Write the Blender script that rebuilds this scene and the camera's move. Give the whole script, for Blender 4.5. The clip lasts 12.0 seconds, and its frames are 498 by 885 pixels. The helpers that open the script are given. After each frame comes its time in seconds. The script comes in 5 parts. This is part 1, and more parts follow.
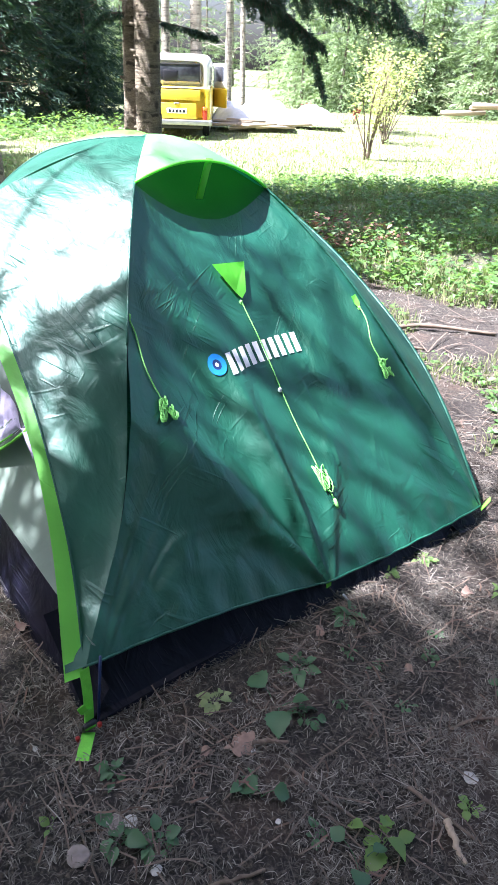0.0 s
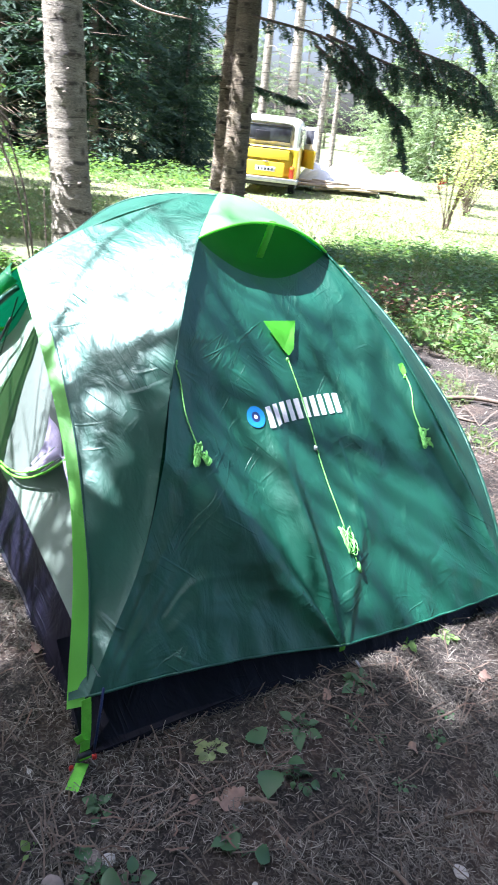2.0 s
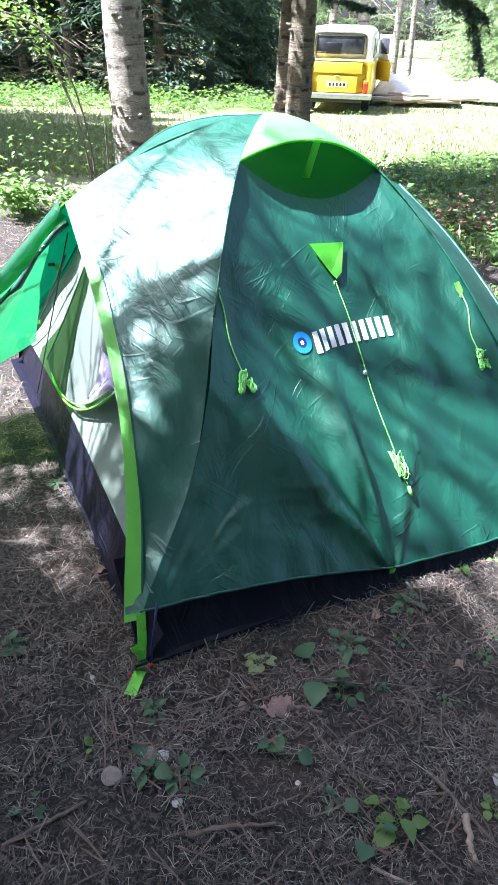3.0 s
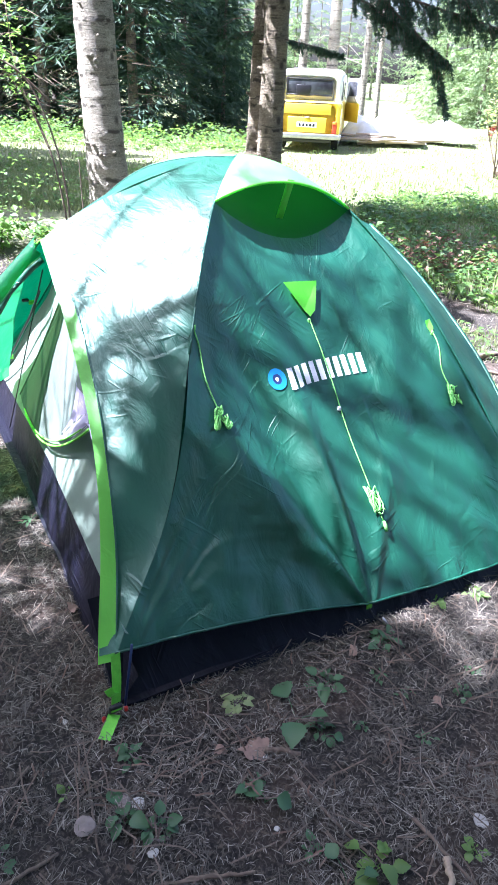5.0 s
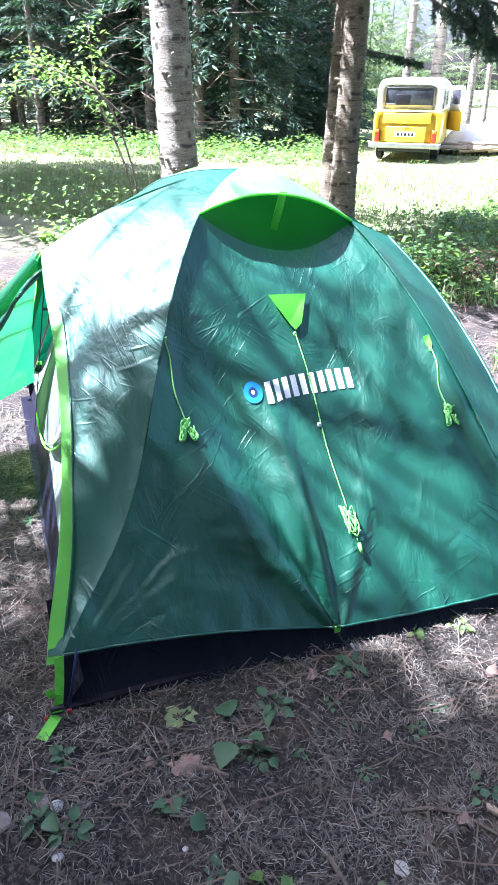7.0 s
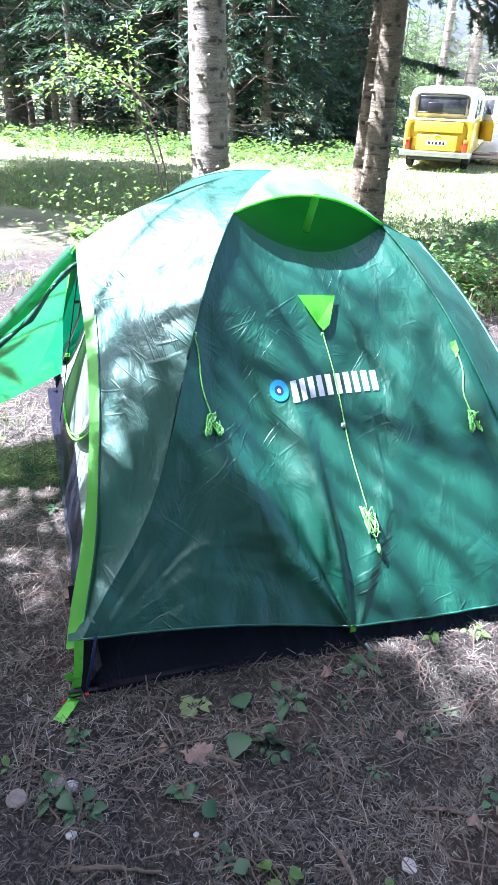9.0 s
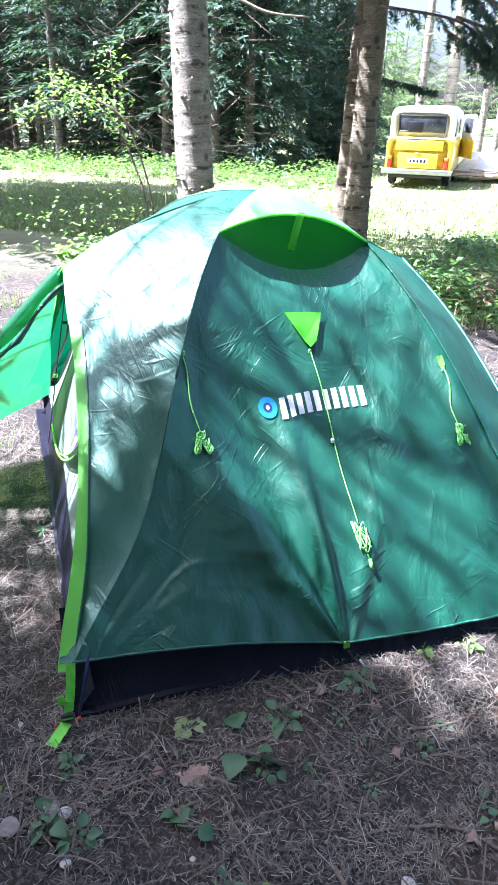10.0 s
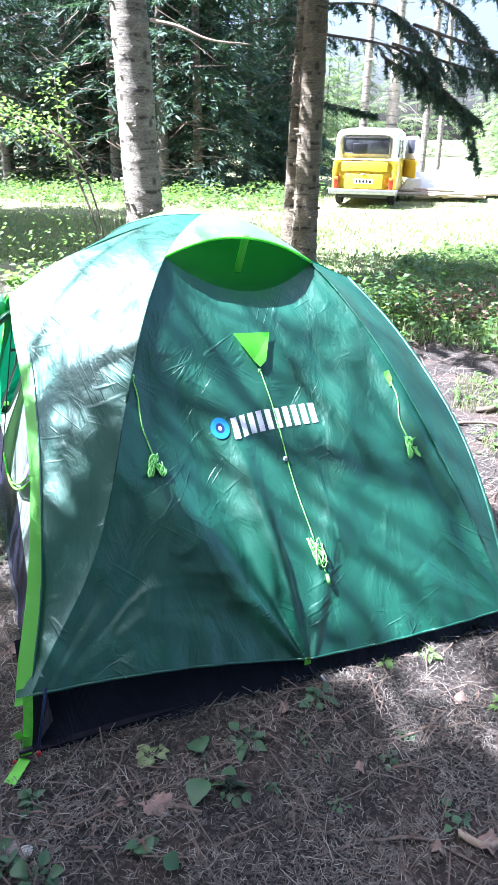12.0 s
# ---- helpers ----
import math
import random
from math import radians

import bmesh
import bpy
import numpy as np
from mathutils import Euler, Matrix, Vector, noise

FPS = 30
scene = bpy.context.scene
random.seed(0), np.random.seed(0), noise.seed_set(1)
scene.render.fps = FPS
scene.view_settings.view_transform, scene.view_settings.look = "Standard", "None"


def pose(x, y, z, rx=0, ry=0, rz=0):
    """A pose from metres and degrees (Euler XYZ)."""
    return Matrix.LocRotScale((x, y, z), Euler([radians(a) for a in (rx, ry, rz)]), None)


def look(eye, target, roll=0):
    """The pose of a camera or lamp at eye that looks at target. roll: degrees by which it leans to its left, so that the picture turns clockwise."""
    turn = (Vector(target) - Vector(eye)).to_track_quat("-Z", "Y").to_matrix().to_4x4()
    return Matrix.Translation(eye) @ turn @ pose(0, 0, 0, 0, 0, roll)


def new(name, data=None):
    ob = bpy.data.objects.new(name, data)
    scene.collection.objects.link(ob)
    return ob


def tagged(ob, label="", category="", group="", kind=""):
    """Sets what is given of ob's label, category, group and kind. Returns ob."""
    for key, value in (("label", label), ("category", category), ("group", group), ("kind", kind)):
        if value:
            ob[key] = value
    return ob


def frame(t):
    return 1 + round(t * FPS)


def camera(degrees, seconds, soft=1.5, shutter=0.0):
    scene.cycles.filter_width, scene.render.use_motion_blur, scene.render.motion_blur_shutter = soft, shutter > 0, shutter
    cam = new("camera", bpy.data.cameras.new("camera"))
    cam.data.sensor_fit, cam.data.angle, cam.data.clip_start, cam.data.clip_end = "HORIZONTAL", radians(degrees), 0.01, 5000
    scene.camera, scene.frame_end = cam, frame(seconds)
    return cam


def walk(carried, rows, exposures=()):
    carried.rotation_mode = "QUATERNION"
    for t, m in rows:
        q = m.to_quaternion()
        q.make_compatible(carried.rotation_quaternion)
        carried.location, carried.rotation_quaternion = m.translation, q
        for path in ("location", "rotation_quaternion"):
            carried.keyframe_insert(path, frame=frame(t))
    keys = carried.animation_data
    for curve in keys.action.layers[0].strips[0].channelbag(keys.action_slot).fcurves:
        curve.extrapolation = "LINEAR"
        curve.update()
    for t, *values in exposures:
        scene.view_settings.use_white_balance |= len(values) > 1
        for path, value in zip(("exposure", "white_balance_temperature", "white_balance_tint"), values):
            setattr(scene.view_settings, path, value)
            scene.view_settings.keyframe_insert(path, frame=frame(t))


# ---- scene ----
cam = camera(40.4, 12.0, 1.5, 0.25)
PATH = [
    (0, (0.418, -1.431, 1.549), (0.432, 0.318, 0.578), 2.3),
    (0.5, (0.357, -1.431, 1.543), (0.441, 0.321, 0.582), 3.4),
    (1, (0.306, -1.437, 1.542), (0.489, 0.313, 0.592), 5.1),
    (1.5, (0.334, -1.458, 1.56), (0.391, 0.327, 0.659), 5.4),
    (2, (0.49, -1.459, 1.584), (0.33, 0.342, 0.73), 6.4),
    (2.5, (0.582, -1.468, 1.59), (0.196, 0.234, 0.614), 2.6),
    (2.7, (0.59, -1.468, 1.584), (0.211, 0.211, 0.565), 2.1),
    (4.3, (0.656, -1.487, 1.569), (0.296, 0.172, 0.511), 0.5),
    (4.5, (0.64, -1.477, 1.576), (0.262, 0.202, 0.558), 0.5),
    (5, (0.592, -1.464, 1.592), (0.292, 0.267, 0.636), 2.6),
    (5.5, (0.683, -1.425, 1.583), (0.172, 0.289, 0.687), 4.1),
    (5.7, (0.759, -1.395, 1.606), (0.097, 0.266, 0.71), 4.6),
    (6, (0.854, -1.361, 1.602), (0.258, 0.303, 0.667), 4.5),
    (6.5, (0.966, -1.337, 1.6), (0.392, 0.336, 0.668), 1.5),
    (7, (0.983, -1.334, 1.602), (0.398, 0.333, 0.665), 0.6),
    (7.5, (0.972, -1.353, 1.601), (0.339, 0.293, 0.657), 2.1),
    (7.7, (0.969, -1.363, 1.6), (0.324, 0.278, 0.656), 2.1),
    (9.5, (0.974, -1.374, 1.596), (0.35, 0.293, 0.684), 2.1),
    (10, (0.973, -1.375, 1.598), (0.359, 0.311, 0.713), 1.6),
    (10.5, (0.979, -1.373, 1.602), (0.383, 0.327, 0.733), 1.6),
    (11, (0.986, -1.375, 1.6), (0.398, 0.33, 0.735), 1.2),
    (11.5, (1.001, -1.372, 1.6), (0.482, 0.36, 0.745), 0.4),
    (12, (1.0, -1.376, 1.607), (0.487, 0.369, 0.776), 0.9),
]
walk(cam, [(t, look(eye, target, roll)) for t, eye, target, roll in PATH],
     exposures=[(0.0, 2.75, 5650, 21), (2.5, 2.7, 5550, 20), (4.5, 2.98, 5400, 22), (5.5, 2.98, 5350, 23), (7.0, 3.1, 5300, 24), (12.0, 3.08, 5350, 22)])

# ---- world and sun ----
SUN = Vector((-0.50, -0.17, 0.85)).normalized()          # towards the sun
world = bpy.data.worlds.new("world")
scene.world = world
world.use_nodes = True
wn = world.node_tree
sky = wn.nodes.new("ShaderNodeTexSky")
sky.sky_type, sky.sun_disc = "NISHITA", False
sky.sun_elevation = math.asin(SUN.z)
sky.sun_rotation = math.atan2(SUN.x, SUN.y)
sky.air_density, sky.dust_density = 1.0, 5.0
wn.nodes["Background"].inputs["Strength"].default_value = 0.056
wn.links.new(sky.outputs["Color"], wn.nodes["Background"].inputs["Color"])
lamp = bpy.data.lights.new("sun", "SUN")
lamp.energy, lamp.angle, lamp.color = 5.0, radians(0.55), (1.0, 0.96, 0.9)
sun = new("sun", lamp)
sun.matrix_world = look(SUN * 60, (0, 0, 0))

# ---- building helpers ----
rng = random.Random(5)


def mesh_of(name, verts, faces, mats, smooth=True, mat_ids=None):
    me = bpy.data.meshes.new(name)
    me.from_pydata([tuple(v) for v in verts], [], [tuple(f) for f in faces])
    for m in (mats if isinstance(mats, (list, tuple)) else [mats]):
        me.materials.append(m)
    if smooth:
        me.polygons.foreach_set("use_smooth", [True] * len(me.polygons))
    if mat_ids is not None:
        me.polygons.foreach_set("material_index", mat_ids)
    me.update()
    return me


def obj(name, me, parent=None, label=""):
    ob = new(name, me)
    if parent:
        ob.parent = parent
    if label:
        ob["label"] = label
    return ob


def part(name, bm, material, parent, label=""):
    me = bpy.data.meshes.new(name)
    bm.to_mesh(me)
    bm.free()
    me.materials.append(material)
    return obj(name, me, parent, label)


def holder(name, label, category, m=None, group="", kind=""):
    e = new(name)
    e.empty_display_size = 0.05
    if m is not None:
        e.matrix_world = m
    return tagged(e, label, category, group, kind)


def box_bm(sx, sy, sz, at=(0, 0, 0), bevel=0.01, seg=2, m=None):
    bm = bmesh.new()
    bmesh.ops.create_cube(bm, size=1, matrix=Matrix.Translation(at) @ Matrix.Diagonal((sx, sy, sz, 1)))
    if bevel:
        bmesh.ops.bevel(bm, geom=bm.edges[:], offset=bevel, segments=seg, affect="EDGES", profile=0.5)
    if m is not None:
        bmesh.ops.transform(bm, matrix=m, verts=bm.verts[:])
    for f in bm.faces:
        f.smooth = bevel > 0
    return bm


def spline(ctrl, n):
    """Points along a smooth curve through the control points, n to a span."""
    c = [Vector(p) for p in ctrl]
    e = [2 * c[0] - c[1]] + c + [2 * c[-1] - c[-2]]
    out = []
    for i in range(1, len(e) - 2):
        a, b, d, f = e[i - 1:i + 3]
        for k in range(n):
            s = k / n
            out.append(0.5 * (2 * b + (d - a) * s + (2 * a - 5 * b + 4 * d - f) * s * s + (3 * b - a - 3 * d + f) * s ** 3))
    out.append(c[-1])
    return out


def tube(points, radii, sides=6, cap=True):
    """Vertices and faces of a tube along points, with a radius at each."""
    v, f = [], []
    n = len(points)
    side = None
    for i, p in enumerate(points):
        d = (points[min(i + 1, n - 1)] - points[max(i - 1, 0)])
        d = d.normalized() if d.length > 1e-9 else Vector((0, 0, 1))
        if side is None:
            side = d.orthogonal().normalized()
        side = (side - d * side.dot(d)).normalized()
        other = d.cross(side)
        r = radii[i] if isinstance(radii, (list, tuple)) else radii
        for k in range(sides):
            a = 2 * math.pi * k / sides
            v.append(p + (side * math.cos(a) + other * math.sin(a)) * r)
    for i in range(n - 1):
        for k in range(sides):
            q = (k + 1) % sides
            f.append((i * sides + k, i * sides + q, (i + 1) * sides + q, (i + 1) * sides + k))
    if cap:
        f.append(tuple(reversed(range(sides))))
        f.append(tuple((n - 1) * sides + k for k in range(sides)))
    return v, f


def tube_part(name, points, radii, material, parent, label="", sides=6):
    v, f = tube(points, radii, sides)
    return obj(name, mesh_of(name, v, f, material), parent, label)


class Bag:
    """Gathers many small pieces into one mesh."""

    def __init__(self):
        self.v, self.f, self.m = [], [], []

    def add(self, v, f, mat=0):
        o = len(self.v)
        self.v.extend(v)
        self.f.extend(tuple(i + o for i in q) for q in f)
        self.m.extend([mat] * len(f))

    def mesh(self, name, mats, smooth=True):
        return mesh_of(name, self.v, self.f, mats, smooth, self.m)


# ---- materials ----
def shader(name):
    m = bpy.data.materials.new(name)
    m.use_nodes = True
    t = m.node_tree
    return m, t, t.nodes["Principled BSDF"]


def coords(t, scale=1.0, kind="Object"):
    c = t.nodes.new("ShaderNodeTexCoord")
    mp = t.nodes.new("ShaderNodeMapping")
    mp.inputs["Scale"].default_value = (scale,) * 3 if isinstance(scale, (int, float)) else scale
    t.links.new(c.outputs[kind], mp.inputs["Vector"])
    return mp.outputs["Vector"]


def noise_tex(t, vec, scale, detail=4.0, rough=0.55, dist=0.0):
    n = t.nodes.new("ShaderNodeTexNoise")
    n.inputs["Scale"].default_value = scale
    n.inputs["Detail"].default_value = detail
    n.inputs["Roughness"].default_value = rough
    n.inputs["Distortion"].default_value = dist
    t.links.new(vec, n.inputs["Vector"])
    return n.outputs["Fac"]


def ramp(t, fac, stops):
    r = t.nodes.new("ShaderNodeValToRGB")
    el = r.color_ramp.elements
    while len(el) < len(stops):
        el.new(0.5)
    for e, (p, c) in zip(el, stops):
        e.position, e.color = p, (*c, 1)
    t.links.new(fac, r.inputs["Fac"])
    return r.outputs["Color"]


def mix(t, fac, a, b, mode="MIX"):
    n = t.nodes.new("ShaderNodeMix")
    n.data_type, n.blend_type = "RGBA", mode
    for s, val in ((n.inputs[0], fac), (n.inputs[6], a), (n.inputs[7], b)):
        if hasattr(val, "links"):
            t.links.new(val, s)
        else:
            s.default_value = val if isinstance(val, (int, float)) else (*val, 1)
    return n.outputs[2]


def bump(t, height, strength, distance, into):
    b = t.nodes.new("ShaderNodeBump")
    b.inputs["Strength"].default_value = strength
    b.inputs["Distance"].default_value = distance
    t.links.new(height, b.inputs["Height"])
    t.links.new(b.outputs["Normal"], into)
    return b


def plain(name, a, b=None, rough=0.6, scale=6.0, metal=0.0, relief=0.0, fine=60.0, spec=0.5):
    """A surface that varies between two colours at two scales."""
    m, t, p = shader(name)
    b = b or tuple(min(1, c * 0.75) for c in a)
    v = coords(t)
    big = noise_tex(t, v, scale, 5)
    col = ramp(t, big, [(0.3, b), (0.7, a)])
    small = noise_tex(t, v, fine, 3)
    col = mix(t, 0.25, col, ramp(t, small, [(0.3, tuple(c * 0.6 for c in b)), (0.7, a)]))
    t.links.new(col, p.inputs["Base Color"])
    p.inputs["Roughness"].default_value = rough
    p.inputs["Metallic"].default_value = metal
    p.inputs["Specular IOR Level"].default_value = spec
    if relief:
        bump(t, small, 0.6, relief, p.inputs["Normal"])
    return m


def cloth(name, a, through_col, amount, rough=0.42, wrinkle=0.006, spec=0.5, gloss=0.0, sheer=0.0):
    """Thin coated cloth: lets some light through, with creases and a fine weave."""
    m, t, p = shader(name)
    v = coords(t)
    big = noise_tex(t, v, 3.0, 4)
    col = ramp(t, big, [(0.25, tuple(c * 0.85 for c in a)), (0.75, tuple(min(1, c * 1.1) for c in a))])
    t.links.new(col, p.inputs["Base Color"])
    p.inputs["Specular IOR Level"].default_value = spec
    r = t.nodes.new("ShaderNodeMapRange")
    r.inputs["To Min"].default_value, r.inputs["To Max"].default_value = rough - 0.06, rough + 0.1
    t.links.new(noise_tex(t, v, 9.0, 3), r.inputs["Value"])
    t.links.new(r.outputs["Result"], p.inputs["Roughness"])
    # long soft puckers and sharp packing creases
    soft = noise_tex(t, coords(t, (1.6, 0.8, 0.8)), 7.0, 4, 0.55, 0.5)
    lines = None
    for turn, long, thin, wide, high in ((0.62, 0.30, 0.022, 0.05, 0.8), (-0.75, 0.24, 0.016, 0.05, 0.6), (1.35, 0.26, 0.02, 0.04, 0.55), (0.1, 0.2, 0.017, 0.06, 0.4), (-0.35, 0.34, 0.03, 0.03, 0.9)):
        c2 = t.nodes.new("ShaderNodeMapping")
        c2.vector_type = "TEXTURE"
        c2.inputs["Rotation"].default_value, c2.inputs["Scale"].default_value = (0.0, turn, 0.0), (long, 0.3, thin)
        t.links.new(v, c2.inputs["Vector"])
        n2 = noise_tex(t, c2.outputs["Vector"], 0.55, 1.0, 0.5, 0.15)
        off = t.nodes.new("ShaderNodeMath")
        off.operation = "SUBTRACT"
        t.links.new(n2, off.inputs[0])
        off.inputs[1].default_value = 0.5
        mag = t.nodes.new("ShaderNodeMath")
        mag.operation = "ABSOLUTE"
        t.links.new(off.outputs[0], mag.inputs[0])
        rg = t.nodes.new("ShaderNodeMapRange")
        rg.inputs["From Max"].default_value = wide
        rg.inputs["To Min"].default_value, rg.inputs["To Max"].default_value = high, 0.0
        t.links.new(mag.outputs[0], rg.inputs["Value"])
        keep = t.nodes.new("ShaderNodeMapRange")
        keep.inputs["From Min"].default_value, keep.inputs["From Max"].default_value = 0.53, 0.68
        sh = t.nodes.new("ShaderNodeMapping")
        sh.inputs["Location"].default_value = (turn * 3, 1.7 * turn, 5 * turn)
        t.links.new(v, sh.inputs["Vector"])
        t.links.new(noise_tex(t, sh.outputs["Vector"], 6.5, 1), keep.inputs["Value"])
        cut = t.nodes.new("ShaderNodeMath")
        cut.operation = "MULTIPLY"
        t.links.new(rg.outputs[0], cut.inputs[0])
        t.links.new(keep.outputs[0], cut.inputs[1])
        if lines is None:
            lines = cut.outputs[0]
        else:
            mxm = t.nodes.new("ShaderNodeMath")
            mxm.operation = "MAXIMUM"
            t.links.new(lines, mxm.inputs[0])
            t.links.new(cut.outputs[0], mxm.inputs[1])
            lines = mxm.outputs[0]
    gate = t.nodes.new("ShaderNodeMapRange")
    gate.inputs["From Min"].default_value, gate.inputs["From Max"].default_value = 0.4, 0.56
    t.links.new(noise_tex(t, v, 3.1, 2), gate.inputs["Value"])
    mul = t.nodes.new("ShaderNodeMath")
    mul.operation = "MULTIPLY"
    t.links.new(lines, mul.inputs[0])
    t.links.new(gate.outputs[0], mul.inputs[1])
    add = t.nodes.new("ShaderNodeMath")
    add.operation = "MULTIPLY_ADD"
    t.links.new(mul.outputs[0], add.inputs[0])
    add.inputs[1].default_value = 0.21
    t.links.new(soft, add.inputs[2])
    bp = bump(t, add.outputs[0], 0.7, wrinkle * 2, p.inputs["Normal"])
    tr = t.nodes.new("ShaderNodeBsdfTranslucent")
    tr.inputs["Color"].default_value = (*through_col, 1)
    t.links.new(bp.outputs["Normal"], tr.inputs["Normal"])
    mx = t.nodes.new("ShaderNodeMixShader")
    mx.inputs[0].default_value = amount
    out = t.nodes["Material Output"]
    t.links.new(p.outputs[0], mx.inputs[1])
    t.links.new(tr.outputs[0], mx.inputs[2])
    t.links.new(mx.outputs[0], out.inputs["Surface"])
    if gloss:                                            # proofing coat with a broad shine
        gl = t.nodes.new("ShaderNodeBsdfGlossy")
        gl.inputs["Color"].default_value = (0.78, 1.0, 0.92, 1)
        gl.inputs["Roughness"].default_value = 0.44
        t.links.new(bp.outputs["Normal"], gl.inputs["Normal"])
        m2 = t.nodes.new("ShaderNodeMixShader")
        m2.inputs[0].default_value = gloss
        t.links.new(mx.outputs[0], m2.inputs[1])
        t.links.new(gl.outputs[0], m2.inputs[2])
        t.links.new(m2.outputs[0], out.inputs["Surface"])
    if sheer:                                            # open weave that sunlight passes straight through
        ts = t.nodes.new("ShaderNodeBsdfTransparent")
        ts.inputs["Color"].default_value = (0.45, 0.7, 0.25, 1)
        m3 = t.nodes.new("ShaderNodeMixShader")
        m3.inputs[0].default_value = sheer
        t.links.new(mx.outputs[0], m3.inputs[1])
        t.links.new(ts.outputs[0], m3.inputs[2])
        t.links.new(m3.outputs[0], out.inputs["Surface"])
    return m


def leaf_mat(name, a, b, through_col, amount=0.35, rough=0.5):
    m, t, p = shader(name)
    g = t.nodes.new("ShaderNodeNewGeometry")
    col = ramp(t, g.outputs["Random Per Island"], [(0.0, b), (1.0, a)])
    col = mix(t, 0.3, col, ramp(t, noise_tex(t, coords(t), 1.3, 3), [(0.3, b), (0.7, a)]))
    t.links.new(col, p.inputs["Base Color"])
    p.inputs["Roughness"].default_value = rough
    tr = t.nodes.new("ShaderNodeBsdfTranslucent")
    tr.inputs["Color"].default_value = (*through_col, 1)
    mx = t.nodes.new("ShaderNodeMixShader")
    mx.inputs[0].default_value = amount
    t.links.new(p.outputs[0], mx.inputs[1])
    t.links.new(tr.outputs[0], mx.inputs[2])
    t.links.new(mx.outputs[0], t.nodes["Material Output"].inputs["Surface"])
    return m


def bark_mat(name, a, b, moss=(0.16, 0.17, 0.12)):
    m, t, p = shader(name)
    v = coords(t, (1, 1, 1))
    ring = noise_tex(t, coords(t, (3, 3, 16)), 2.0, 6, 0.7, 0.5)
    blotch = noise_tex(t, v, 5.0, 5, 0.6)
    fine = noise_tex(t, coords(t, (1, 1, 1.6)), 55.0, 4, 0.7)
    col = ramp(t, blotch, [(0.3, b), (0.55, a), (0.75, tuple(min(1, c * 1.25) for c in a))])
    col = mix(t, 0.45, col, ramp(t, ring, [(0.36, tuple(c * 0.3 for c in b)), (0.5, b), (0.62, tuple(min(1, c * 1.2) for c in a))]))
    col = mix(t, 0.4, col, ramp(t, fine, [(0.35, tuple(c * 0.3 for c in b)), (0.65, tuple(min(1, c * 1.2) for c in a))]))
    scar = noise_tex(t, coords(t, (1.2, 1.2, 9)), 3.0, 3, 0.6, 0.8)
    col = mix(t, ramp(t, scar, [(0.62, (0.0,) * 3), (0.67, (0.75,) * 3)]), col, tuple(c * 0.35 for c in b))
    col = mix(t, ramp(t, noise_tex(t, v, 2.2, 4), [(0.55, (0, 0, 0)), (0.75, (0.5, 0.5, 0.5))]), col, moss)
    kn = t.nodes.new("ShaderNodeTexVoronoi")
    kn.inputs["Scale"].default_value = 5.0
    t.links.new(coords(t, (1, 1, 0.7)), kn.inputs["Vector"])
    col = mix(t, ramp(t, kn.outputs["Distance"], [(0.08, (0.85,) * 3), (0.2, (0.0,) * 3)]), col, tuple(c * 0.3 for c in b))
    # whorl scars round the stem, broken along their length
    wv = t.nodes.new("ShaderNodeTexWave")
    wv.bands_direction = "Z"
    wv.inputs["Scale"].default_value = 1.35
    wv.inputs["Distortion"].default_value = 2.5
    wv.inputs["Detail"].default_value = 3.0
    wv.inputs["Detail Scale"].default_value = 1.4
    t.links.new(v, wv.inputs["Vector"])
    band = ramp(t, wv.outputs["Fac"], [(0.9, (0.0,) * 3), (0.99, (1.0,) * 3)])
    broken = ramp(t, noise_tex(t, v, 11.0, 3), [(0.47, (0.0,) * 3), (0.58, (0.9,) * 3)])
    col = mix(t, mix(t, 1.0, band, broken, "MULTIPLY"), col, tuple(c * 0.3 for c in b))
    t.links.new(col, p.inputs["Base Color"])
    p.inputs["Roughness"].default_value = 0.9
    h = t.nodes.new("ShaderNodeMath")
    h.operation = "ADD"
    t.links.new(ring, h.inputs[0])
    t.links.new(fine, h.inputs[1])
    bump(t, h.outputs[0], 1.0, 0.04, p.inputs["Normal"])
    return m


FLY = cloth("green_fly_cloth", (0.0035, 0.072, 0.041), (0.008, 0.28, 0.11), 0.09, 0.58, 0.009, 0.15, 0.075)
FLAP = cloth("thin_green_flap_cloth", (0.01, 0.13, 0.06), (0.03, 0.36, 0.125), 0.34, 0.45, 0.006, 0.5, 0.0, 0.2)
LIME = cloth("lime_cloth", (0.17, 0.62, 0.06), (0.28, 0.85, 0.08), 0.35, 0.5, 0.003, 0.4, 0.02)
# lime cloth again, greyer and shinier to carry the hood's sun glare
HOOD = cloth("sunwashed_lime_cloth", (0.15, 0.52, 0.1), (0.2, 0.6, 0.12), 0.3, 0.45, 0.004, 0.4, 0.22)
POCKET = cloth("green_vent_lining", (0.026, 0.15, 0.045), (0.05, 0.28, 0.08), 0.2, 0.7, 0.002, 0.2)
TUB = cloth("navy_groundsheet", (0.006, 0.006, 0.014), (0.02, 0.02, 0.04), 0.03, 0.45, 0.012, 0.22)
# inner wall and mesh: pale cloth with the porch shade darkened into its colour
INNER = cloth("dimmed_inner_cloth", (0.24, 0.31, 0.25), (0.22, 0.36, 0.24), 0.35, 0.7, 0.004)
MESHC = cloth("grey_mesh_cloth", (0.15, 0.185, 0.16), (0.2, 0.25, 0.2), 0.3, 0.8, 0.003)
LILAC = cloth("lilac_lining", (0.55, 0.5, 0.68), (0.5, 0.45, 0.62), 0.3, 0.7, 0.012)
WEB = plain("lime_webbing", (0.2, 0.68, 0.05), (0.13, 0.5, 0.03), 0.7, 40, relief=0.001, fine=400)
